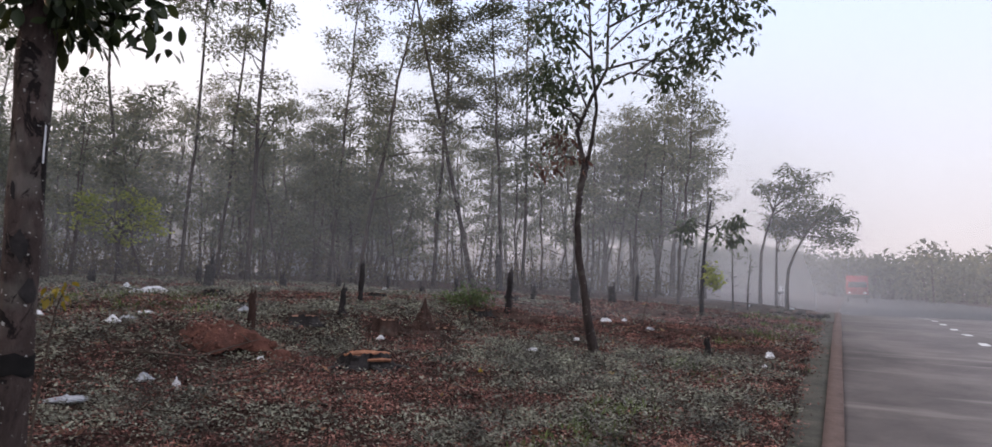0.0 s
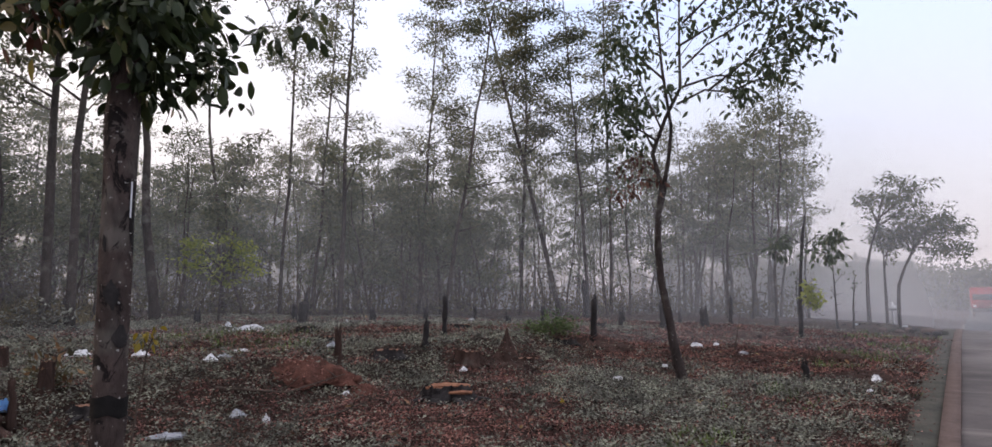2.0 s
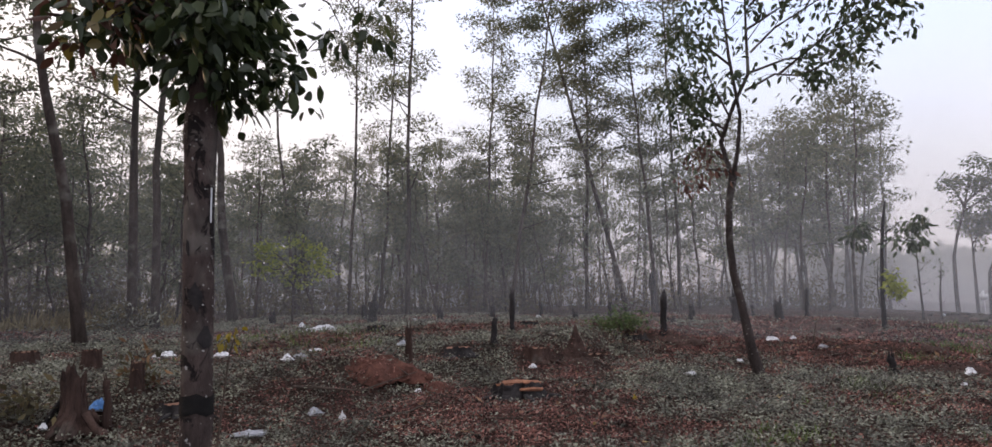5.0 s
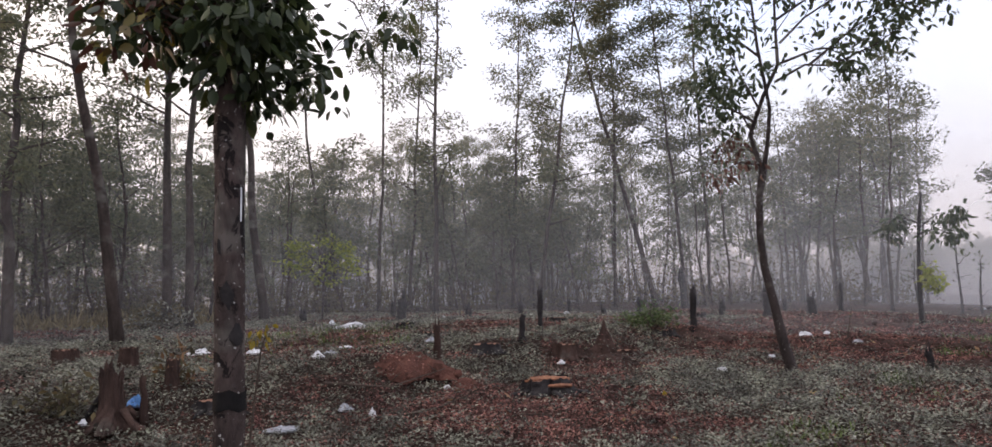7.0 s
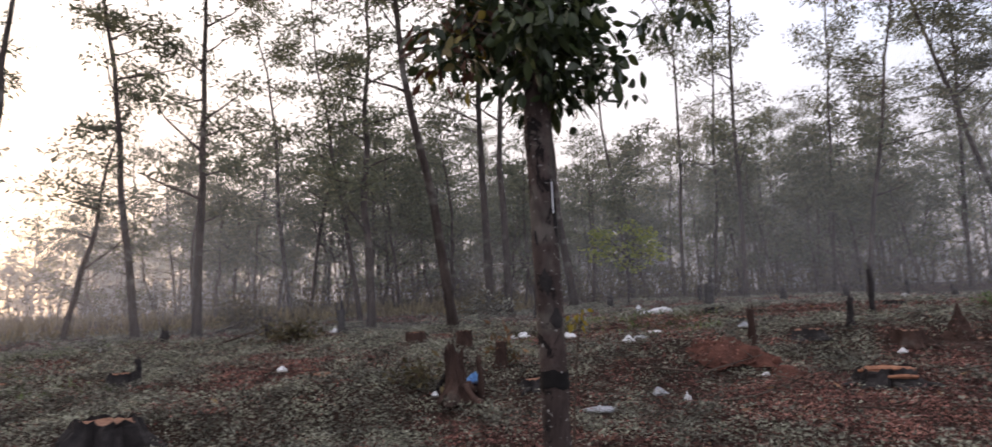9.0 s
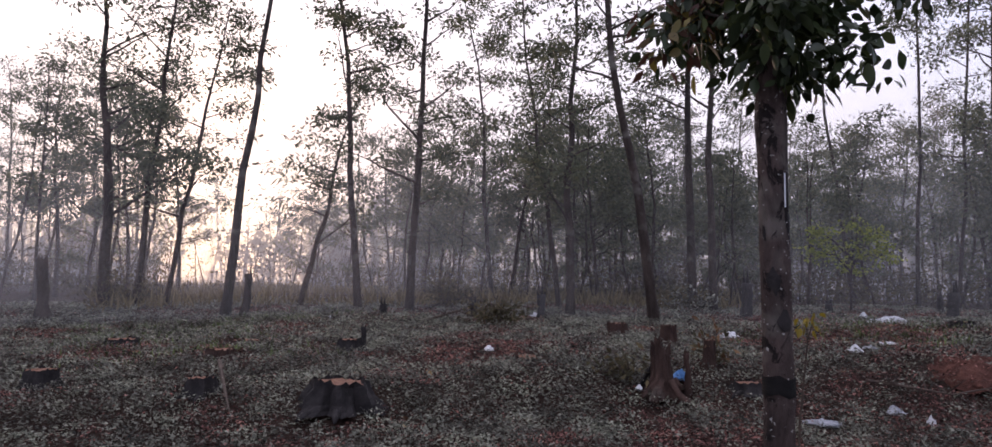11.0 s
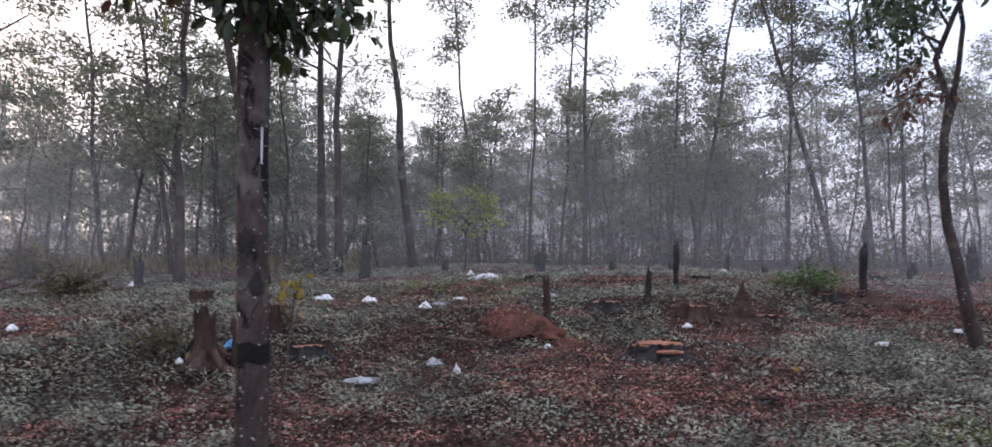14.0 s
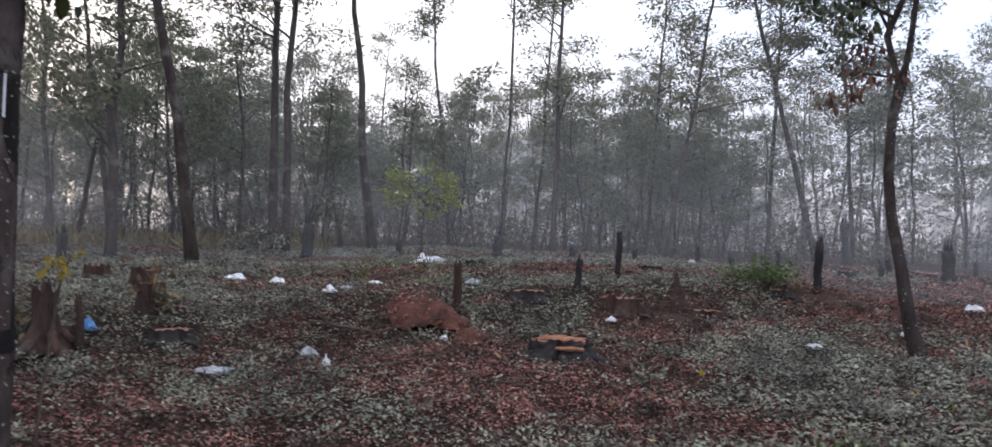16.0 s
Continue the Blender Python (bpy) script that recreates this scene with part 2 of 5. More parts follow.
def road_material():
    m, nt, b = material("old_asphalt", 0.75, 0.35)
    p = where(nt)
    big = tex_noise(nt, 0.9, 5, 0.65, p)
    fine = tex_noise(nt, 90, 3, 0.7, p)
    c = ramp_of(nt, big.outputs[0], [(0.3, (0.060, 0.051, 0.051)), (0.5, (0.108, 0.091, 0.090)), (0.7, (0.165, 0.14, 0.136))]).outputs[0]
    c = mix_rgb(nt, 0.4, c, ramp_of(nt, fine.outputs[0], [(0.3, (0.5, 0.5, 0.5)), (0.7, (1.1, 1.1, 1.1))]).outputs[0], "MULTIPLY")
    mp = nt.nodes.new("ShaderNodeMapping")
    mp.vector_type = "TEXTURE"
    mp.inputs["Rotation"].default_value = (0, 0, -0.462)
    mp.inputs["Scale"].default_value = (2.6, 0.35, 1.0)
    nt.links.new(p, mp.inputs[0])
    worn = tex_noise(nt, 0.7, 4, 0.6, mp.outputs[0])
    c = mix_rgb(nt, ramp_of(nt, worn.outputs[0], [(0.56, (0, 0, 0)), (0.68, (0.6, 0.6, 0.6))]).outputs[0], c, (0.26, 0.23, 0.22))
    c = mix_rgb(nt, ramp_of(nt, worn.outputs[0], [(0.28, (0.55, 0.55, 0.55)), (0.40, (0, 0, 0))]).outputs[0], c, (0.045, 0.038, 0.038))
    nt.links.new(c, b.inputs["Base Color"])
    bump(nt, b, fine.outputs[0], 0.3, 0.01)
    return m


M_GROUND, M_ROAD = ground_material(), road_material()
M_NEWROAD = plain_rough("new_asphalt", (0.022, 0.022, 0.024), (0.042, 0.041, 0.043), 0.8, 0.85, 0.3)


def mist_material(name, dens, colour, low, high):
    """Smoke and mist: a thin veil that scatters light both ways, thinner with height."""
    m = bpy.data.materials.new(name)
    m.use_nodes = True
    nt = m.node_tree
    nt.nodes.clear()
    out = nt.nodes.new("ShaderNodeOutputMaterial")
    p = where(nt)
    sep = nt.nodes.new("ShaderNodeSeparateXYZ")
    nt.links.new(p, sep.inputs[0])
    mr = nt.nodes.new("ShaderNodeMapRange")
    mr.interpolation_type = "SMOOTHSTEP"
    mr.inputs["From Min"].default_value = low
    mr.inputs["From Max"].default_value = high
    mr.inputs["To Min"].default_value = 1.0
    mr.inputs["To Max"].default_value = 0.0
    nt.links.new(sep.outputs["Z"], mr.inputs["Value"])
    n = tex_noise(nt, 0.12, 3, 0.5, p)
    r = ramp_of(nt, n.outputs[0], [(0.25, (0.55, 0.55, 0.55)), (0.75, (1.0, 1.0, 1.0))])
    mul = nt.nodes.new("ShaderNodeMath")
    mul.operation = "MULTIPLY"
    nt.links.new(mr.outputs[0], mul.inputs[0])
    nt.links.new(r.outputs[0], mul.inputs[1])
    dot = nt.nodes.new("ShaderNodeVectorMath")
    dot.operation = "DOT_PRODUCT"
    nt.links.new(p, dot.inputs[0])
    dot.inputs[1].default_value = (0.69, 0.72, 0.0)
    drift = nt.nodes.new("ShaderNodeMapRange")
    drift.interpolation_type = "SMOOTHSTEP"
    drift.inputs["From Min"].default_value = 6.0
    drift.inputs["From Max"].default_value = 20.0
    drift.inputs["To Min"].default_value = 0.80
    drift.inputs["To Max"].default_value = 1.42
    nt.links.new(dot.outputs["Value"], drift.inputs["Value"])
    # the smoke hangs over the wood and thins out over the road
    over = nt.nodes.new("ShaderNodeVectorMath")
    over.operation = "DOT_PRODUCT"
    nt.links.new(p, over.inputs[0])
    over.inputs[1].default_value = (-0.895, 0.446, 0.0)
    thin = nt.nodes.new("ShaderNodeMapRange")
    thin.interpolation_type = "SMOOTHSTEP"
    thin.inputs["From Min"].default_value = -4.0
    thin.inputs["From Max"].default_value = 4.0
    thin.inputs["To Min"].default_value = 0.38
    thin.inputs["To Max"].default_value = 1.0
    nt.links.new(over.outputs["Value"], thin.inputs["Value"])
    # and lies thick again towards the low sun
    sunward = nt.nodes.new("ShaderNodeMapRange")
    sunward.interpolation_type = "SMOOTHSTEP"
    sunward.inputs["From Min"].default_value = -7.0
    sunward.inputs["From Max"].default_value = -18.0
    sunward.inputs["To Min"].default_value = 0.0
    sunward.inputs["To Max"].default_value = 0.7
    nt.links.new(sep.outputs["X"], sunward.inputs["Value"])
    both_ways = nt.nodes.new("ShaderNodeMath")
    both_ways.operation = "ADD"
    nt.links.new(drift.outputs[0], both_ways.inputs[0])
    nt.links.new(sunward.outputs[0], both_ways.inputs[1])
    side = nt.nodes.new("ShaderNodeMath")
    side.operation = "MULTIPLY"
    nt.links.new(both_ways.outputs[0], side.inputs[0])
    nt.links.new(thin.outputs[0], side.inputs[1])
    both = nt.nodes.new("ShaderNodeMath")
    both.operation = "MULTIPLY"
    nt.links.new(mul.outputs[0], both.inputs[0])
    nt.links.new(side.outputs[0], both.inputs[1])
    mul2 = nt.nodes.new("ShaderNodeMath")
    mul2.operation = "MULTIPLY"
    nt.links.new(both.outputs[0], mul2.inputs[0])
    mul2.inputs[1].default_value = dens
    d = nt.nodes.new("ShaderNodeBsdfDiffuse")
    t = nt.nodes.new("ShaderNodeBsdfTranslucent")
    for s in (d, t):
        s.inputs["Color"].default_value = (*colour, 1)
    half = nt.nodes.new("ShaderNodeMixShader")
    half.inputs[0].default_value = 0.5
    nt.links.new(d.outputs[0], half.inputs[1])
    nt.links.new(t.outputs[0], half.inputs[2])
    tr = nt.nodes.new("ShaderNodeBsdfTransparent")
    mx = nt.nodes.new("ShaderNodeMixShader")
    nt.links.new(mul2.outputs[0], mx.inputs[0])
    nt.links.new(tr.outputs[0], mx.inputs[1])
    nt.links.new(half.outputs[0], mx.inputs[2])
    nt.links.new(mx.outputs[0], out.inputs["Surface"])
    return m


# ---------------------------------------------------------------- terrain
ROAD = Vector((0.446, 0.895))            # along the road, away from the first stand
SIDE = Vector((-0.895, 0.446))           # from the road into the wood
KERB_N = -0.015


def along(x, y):
    return x * ROAD.x + y * ROAD.y, x * SIDE.x + y * SIDE.y


def place(s, n):
    return s * ROAD.x + n * SIDE.x, s * ROAD.y + n * SIDE.y


def smooth(a, b, v):
    q = min(max((v - a) / (b - a), 0.0), 1.0)
    return q * q * (3 - 2 * q)


def ground_z(x, y, rough=True):
    s, n = along(x, y)
    rise = 0.0515 * max(s, -6.0) if s < 16 else 0.0515 * 16 + 0.09 * smooth(16, 22, s)
    rise -= 0.85 * smooth(20, 48, s)
    lift = 0.1037 * max(n - KERB_N, 0.0)
    z = 1.38 * math.tanh((rise + lift) / 1.38)
    # a flat strip behind the kerb, then a low bank
    far = smooth(5.0, 8.0, s)
    z += (-0.08 * smooth(1.5, 3.2, n) * (1 - 0.6 * far) + 0.21 * smooth(5.2 - 0.5 * far, 6.6 - 0.6 * far, n) - 0.13 * smooth(7.5, 11.0, n)) * (1 - smooth(9.0, 14.0, s))
    if rough and n > 0.4:
        k = min((n - 0.4) / 1.5, 1.0)
        z += k * (0.09 * noise.noise((x * 0.35, y * 0.35, 3.1)) + 0.035 * noise.noise((x * 1.3, y * 1.3, 7.7)) + 0.03 * noise.noise((x * 3.1, y * 3.1, 1.7)))
    return z


# ---------------------------------------------------------------- mesh tools


class Geo:
    """Collects vertices and faces of one part."""

    def __init__(self):
        self.v, self.f, self.count = [], [], 0

    def add(self, verts, faces):
        verts = np.asarray(verts, dtype=float).reshape(-1, 3)
        self.v.append(verts)
        c = self.count
        self.f.extend([tuple(int(i) + c for i in f) for f in faces])
        self.count += len(verts)

    def tube(self, pts, radii, seg=8, cap=True, wob=0.0, rng=random):
        pts = [Vector(p) for p in pts]
        rings = []
        up = Vector((0.13, 0.21, 1)).normalized()
        for i, p in enumerate(pts):
            d = (pts[min(i + 1, len(pts) - 1)] - pts[max(i - 1, 0)]).normalized()
            a = d.cross(Vector((1, 0.1, 0)) if abs(d.z) > 0.7 else up).normalized()
            b = d.cross(a)
            for k in range(seg):
                th = 2 * math.pi * k / seg
                r = radii[i] * (1 + (rng.uniform(-wob, wob) if wob else 0))
                rings.append(p + r * (math.cos(th) * a + math.sin(th) * b))
        faces = []
        for i in range(len(pts) - 1):
            for k in range(seg):
                k2 = (k + 1) % seg
                faces.append((i * seg + k, i * seg + k2, (i + 1) * seg + k2, (i + 1) * seg + k))
        if cap:
            faces.append(tuple(range(seg - 1, -1, -1)))
            faces.append(tuple((len(pts) - 1) * seg + k for k in range(seg)))
        self.add([tuple(v) for v in rings], faces)

    def leaves(self, base, direction, length, width, nrng, fold=0.25, flat=0.0):
        """Pointed leaves: base points, directions, lengths and widths as arrays; flat turns their faces up."""
        base, direction = np.asarray(base, float), np.asarray(direction, float)
        n = len(base)
        if not n:
            return
        direction = direction / (np.linalg.norm(direction, axis=1, keepdims=True) + 1e-9)
        side = np.cross(direction, nrng.normal(size=(n, 3)) + np.array([0, 0, flat]))
        side /= np.linalg.norm(side, axis=1, keepdims=True) + 1e-9
        lift = np.cross(side, direction)
        L, W = np.asarray(length).reshape(-1, 1) * np.ones((n, 1)), np.asarray(width).reshape(-1, 1) * np.ones((n, 1))
        mid = base + direction * L * 0.45 + lift * W * fold
        v = np.stack([base, mid - side * W * 0.5 - lift * W * fold * 2, base + direction * L, mid + side * W * 0.5 - lift * W * fold * 2], 1).reshape(-1, 3)
        c = self.count
        idx = c + np.arange(n * 4).reshape(-1, 4)
        self.v.append(v)
        self.f.extend(map(tuple, idx.tolist()))
        self.count += n * 4

    def broad_leaves(self, base, direction, length, width, nrng):
        """Oval leaves with a pointed tip, a midrib fold and a drooping end."""
        base, direction = np.asarray(base, float), np.asarray(direction, float)
        n = len(base)
        direction = direction / (np.linalg.norm(direction, axis=1, keepdims=True) + 1e-9)
        side = np.cross(direction, nrng.normal(size=(n, 3)) + np.array([0, 0, 0.8]))
        side /= np.linalg.norm(side, axis=1, keepdims=True) + 1e-9
        lift = np.cross(side, direction)
        L, W = np.asarray(length).reshape(-1, 1), np.asarray(width).reshape(-1, 1)
        curl = nrng.uniform(0.05, 0.35, (n, 1))
        cols = []
        for t, w in ((0.0, 0.0), (0.22, 0.78), (0.5, 1.0), (0.78, 0.62), (1.0, 0.0)):
            mid = base + direction * L * t - np.abs(lift) * np.array([0, 0, 1.0]) * L * curl * t * t
            cols.append(mid)
            if w:
                cols += [mid - side * W * 0.5 * w + lift * W * 0.16 * w, mid + side * W * 0.5 * w + lift * W * 0.16 * w]
        v = np.stack(cols, 1).reshape(-1, 3)
        c = self.count
        for k in range(n):
            o = c + k * 11
            self.f += [(o, o + 2, o + 1), (o, o + 1, o + 3), (o + 1, o + 2, o + 5, o + 4), (o + 1, o + 4, o + 6, o + 3), (o + 4, o + 5, o + 8, o + 7), (o + 4, o + 7, o + 9, o + 6), (o + 7, o + 8, o + 10), (o + 7, o + 10, o + 9)]
        self.v.append(v)
        self.count += n * 11

    def mesh(self, name, mat, shade=True):
        me = bpy.data.meshes.new(name)
        me.from_pydata(np.concatenate(self.v).tolist() if self.v else [], [], self.f)
        me.materials.append(mat)
        if shade:
            me.polygons.foreach_set("use_smooth", [True] * len(me.polygons))
        me.update()
        return me


def part(name, geo, mat, parent, label="", shade=True):
    ob = new(name, geo.mesh(name, mat, shade))
    ob.parent = parent
    if label:
        ob["label"] = label
    return ob


def thing(name, x, y, z, label, category, group="", kind="", turn=0.0):
    e = new(name)
    e.matrix_basis = pose(x, y, z, 0, 0, turn)
    return tagged(e, label, category, group, kind)


def curve_points(a, b, n, bend, rng):
    """A slightly wandering line from a to b."""
    a, b = Vector(a), Vector(b)
    off = Vector((0, 0, 0))
    pts = []
    for i in range(n + 1):
        q = i / n
        pts.append(a.lerp(b, q) + off * math.sin(math.pi * q))
        off += Vector((rng.uniform(-1, 1), rng.uniform(-1, 1), rng.uniform(-0.4, 0.4))) * bend
    return pts


def leaf_cloud(geo, centres, radius, per, length, width, nrng, droop=0.4, flat=0.7, broad=False):
    """Loose clumps of leaves round the given centres."""
    centres = np.asarray(centres, float)
    if not len(centres):
        return
    c = np.repeat(centres, per, axis=0)
    n = len(c)
    off = nrng.normal(size=(n, 3)) * radius * np.array([1, 1, flat]) * 0.6
    d = off / (np.linalg.norm(off, axis=1, keepdims=True) + 1e-6) + nrng.normal(size=(n, 3)) * 0.7
    d[:, 2] -= droop
    (geo.broad_leaves if broad else geo.leaves)(c + off, d, length * nrng.uniform(0.6, 1.3, n), width * nrng.uniform(0.6, 1.3, n), nrng)


# ---------------------------------------------------------------- large structure


def build_ground():
    g = Geo()
    # rings of cells, fine near the stand and wide towards the horizon
    radii = [0.0]
    step = 0.16
    while radii[-1] < 1500:
        radii.append(radii[-1] + step)
        if radii[-1] > 16:
            step *= 1.14
    seg = 220
    verts = [(0, 0, ground_z(0, 0) - 0.0)]
    for r in radii[1:]:
        for k in range(seg):
            th = 2 * math.pi * k / seg
            x, y = r * math.cos(th), r * math.sin(th)
            z = ground_z(x, y)
            s, n = along(x, y)
            if n < 0.3:                       # lies under road and kerb
                z -= 0.12 * (1 - smooth(0.1, 0.3, n))
            verts.append((x, y, z))
    faces = [(0, 1 + k, 1 + (k + 1) % seg) for k in range(seg)]
    for i in range(len(radii) - 2):
        a, b = 1 + i * seg, 1 + (i + 1) * seg
        for k in range(seg):
            k2 = (k + 1) % seg
            faces.append((a + k, b + k, b + k2, a + k2))
    g.add(verts, faces)
    ob = new("ground", g.mesh("ground", M_GROUND))
    tagged(ob, "reddish brown soil with green creeping weeds and leaf litter", "ground", kind="structure")


def strip(name, n0, n1, s0, s1, lift, mat, label, category, steps=90, thick=0.12, wob=0.0, rows=6):
    """A long strip that follows the road, with thickness."""
    g = Geo()
    top = []
    for i in range(steps + 1):
        q = i / steps
        s = s0 + (s1 - s0) * (q ** 1.8 if s0 < 0 else q)
        line = []
        for j in range(rows + 1):
            n = n0 + (n1 - n0) * j / rows
            if j == rows and wob:
                n += wob * noise.noise((s * 0.9, 2.0, 5.0))
            x, y = place(s, n)
            line.append((x, y, ground_z(x, y, False) + lift))
        top.append(line)
    w = rows + 1
    verts = [v for line in top for v in line] + [(v[0], v[1], v[2] - thick) for line in top for v in (line[0], line[-1])]
    faces = []
    base = len(top) * w
    for i in range(steps):
        for j in range(rows):
            faces.append((i * w + j, (i + 1) * w + j, (i + 1) * w + j + 1, i * w + j + 1))
        faces.append((i * w, base + 2 * i, base + 2 * i + 2, (i + 1) * w))
        faces.append((i * w + rows, (i + 1) * w + rows, base + 2 * i + 3, base + 2 * i + 1))
    g.add(verts, faces)
    ob = new(name, g.mesh(name, mat))
    return tagged(ob, label, category, kind="structure")


build_ground()
strip("road", -15.0, KERB_N - 0.012, -14, 26, 0.0, M_ROAD, "worn grey brown asphalt road with faded centre dashes", "road", 110, rows=8)
strip("far_road", -15.0, KERB_N - 0.012, 26.01, 400, 0.0, M_NEWROAD, "dark newer asphalt of the road beyond the crest", "road", 80, rows=4)
strip("kerb", KERB_N - 0.011, 0.1325, -14, 60, 0.028, M_KERB, "low reddish concrete kerb beside the road", "kerb", 120, rows=2)
strip("apron", 0.133, 0.40, -14, 45, 0.012, M_APRON, "dusty concrete apron between kerb and weeds", "pavement", 160, wob=0.16, rows=3)

# ---------------------------------------------------------------- woodland trees


def wood_tree(seed, height, crown_from, spread, leaf_per, dia, lean=(0.0, 0.0), leaf=0.13, loose=0.27):
    """A slender plantation tree: trunk with limbs, and an open crown of narrow leaves."""
    rng, nrng = random.Random(seed), np.random.default_rng(seed)
    t, c = Geo(), Geo()
    top = Vector((lean[0], lean[1], height))
    n = 12
    pts = curve_points((0, 0, -0.25), top, n, 0.075, rng)
    rad = [dia / 2 * (1.35 if i == 0 else 1.0) * (1 - 0.93 * (i / n) ** 1.1) + 0.008 for i in range(n + 1)]
    t.tube(pts, rad, 7)

    def at(q):
        f = q * n
        i = min(int(f), n - 1)
        return pts[i].lerp(pts[i + 1], f - i), rad[i]

    centres = []
    limbs = int(height * 2.05)
    for k in range(limbs):
        q = crown_from + (1 - crown_from) * (k + rng.random()) / limbs
        p, r = at(min(q, 0.99))
        ang = rng.uniform(0, 2 * math.pi)
        ln = spread * rng.uniform(0.45, 1.15) * (1.15 - 0.75 * ((q - crown_from) / (1 - crown_from + 1e-6)) ** 1.5)
        rise = rng.uniform(0.15, 0.95)
        end = p + Vector((math.cos(ang) * ln, math.sin(ang) * ln, ln * rise))
        lp = curve_points(p, end, 4, ln * 0.06, rng)
        r0 = min(r * 0.5, 0.012 + ln * 0.013)
        t.tube(lp, [r0, r0 * 0.8, r0 * 0.6, r0 * 0.4, 0.004], 4, cap=False)
        centres.append(lp[4])
        for j in (2, 3, 4):               # side sprays, each a flat tuft
            if rng.random() < 0.8:
                off = Vector((rng.gauss(0, 1), rng.gauss(0, 1), rng.uniform(-0.2, 0.7))) * ln * 0.26
                centres.append(lp[j] + off)
                t.tube([lp[j], lp[j] + off], [r0 * 0.4, 0.003], 3, cap=False)
    centres += [pts[-1], pts[-1] + Vector((0, 0, 0.3)), pts[-2]]
    leaf_cloud(c, [tuple(v) for v in centres], loose, leaf_per, leaf, leaf * 0.42, nrng, 0.3, 0.5)
    return t, c


def make_tree(name, x, y, t, c, bark, leafmat, label, category="tree", group="", sink=0.0, turn=0.0):
    e = thing(name, x, y, ground_z(x, y) - sink, label, category, group, turn=turn)
    part("trunk", t, bark, e)
    part("crown", c, leafmat, e)
    return e


WOOD_LABEL = "slender plantation tree with thin crown standing in mist"


def polar(yaw, d):
    return -d * math.sin(radians(yaw)), d * math.cos(radians(yaw))


# kinds of plantation tree: height, start of crown, spread, trunk, leaves to a clump
KINDS = [(7.2, 0.30, 1.25, 0.11, 44), (5.9, 0.24, 1.3, 0.10, 50), (8.6, 0.38, 1.2, 0.12, 40), (5.0, 0.22, 1.3, 0.08, 54),
         (6.6, 0.34, 1.2, 0.09, 44), (9.6, 0.40, 1.25, 0.13, 38), (4.3, 0.20, 1.35, 0.07, 56), (3.5, 0.20, 1.3, 0.05, 60),
         (6.2, 0.50, 0.75, 0.075, 22), (7.4, 0.55, 0.7, 0.08, 20)]
protos = {}
wood_rng = random.Random(11)


def plantation_tree(k, x, y, scale=1.0):
    turn = wood_rng.uniform(0, 360)
    if k in protos:
        e = copy_thing(protos[k], pose(x, y, ground_z(x, y), 0, 0, turn) @ Matrix.Diagonal((scale, scale, scale, 1.0)))
    else:
        h, cf, sp, dia, per = KINDS[k]
        r = random.Random(50 + k)
        t, c = wood_tree(100 + k, h, cf, sp, int(per * 0.85), dia, (r.uniform(-0.7, 0.7), r.uniform(-0.7, 0.7)), leaf=0.125)
        e = make_tree("plantation_tree", x, y, t, c, M_BARK_WOOD, M_LEAF_WOOD, WOOD_LABEL, "tree", "plantation trees", turn=turn)
        protos[k] = e
    return e


# trees at the front of the wood: place, height, lean of the top, trunk, start of crown, spread
FRONT = [(-6.0, 16.8, 11.0, 0.3, 0.1, 0.14, 0.30, 1.3), (-3.55, 17.7, 9.5, 1.5, 0.3, 0.12, 0.25, 1.5), (-0.6, 21.0, 12.0, -2.8, -0.1, 0.17, 0.35, 1.8),
         (0.26, 20.5, 10.0, -0.7, 0.0, 0.12, 0.3, 1.5), (4.9, 18.5, 6.3, 0.3, -0.1, 0.09, 0.45, 0.8), (-8.8, 13.6, 9.0, -0.7, -0.5, 0.24, 0.75, 0.8),
         (-9.65, 11.55, 9.8, -0.15, -0.1, 0.22, 0.4, 1.5), (-8.7, 11.0, 9.6, -0.1, 0.0, 0.18, 0.4, 1.4), (-7.6, 18.9, 10.4, 0.6, 0.2, 0.10, 0.3, 1.3)]
TALL = [(-8.3, 18.4, 11.0, 0.3, 0.1, 0.11, 0.6, 0.9), (-9.6, 17.8, 10.5, -0.9, -0.4, 0.11, 0.55, 0.8),
        (-4.9, 20.5, 9.8, 0.5, 0.0, 0.11, 0.4, 1.1), (-1.9, 21.5, 11.8, 0.4, 0.0, 0.12, 0.35, 1.4), (0.9, 22.0, 11.5, 0.0, 0.0, 0.12, 0.35, 1.2)]
LEFT = [(-7.80, 8.42, 9.2, -0.62, -0.62, 0.20, 0.45, 1.7), (-9.9, 8.4, 7.5, -0.1, 0.3, 0.19, 0.22, 1.6), (-11.0, 9.1, 7.0, -0.7, -0.6, 0.12, 0.25, 1.6),
        (-13.1, 3.0, 8.6, 0.1, 0.6, 0.20, 0.86, 0.7), (-14.5, 4.8, 4.6, 0.3, 1.1, 0.14, 0.3, 1.5), (-13.1, 5.6, 8.8, -0.3, -0.9, 0.17, 0.5, 1.5),
        (-12.3, 6.3, 9.2, 0.1, 0.2, 0.19, 0.25, 1.7), (-15.0, 10.2, 8.5, -0.7, -0.8, 0.13, 0.35, 1.4), (-14.9, 10.5, 7.0, 0.8, 1.0, 0.11, 0.3, 1.5),
        (-16.3, 1.4, 8.0, 0.1, -0.5, 0.26, 0.25, 2.1), (-15.9, 1.9, 8.5, 0.2, 0.4, 0.15, 0.3, 1.7), (-15.6, 2.4, 6.5, 0.3, 0.9, 0.12, 0.3, 1.5)]
spots = []
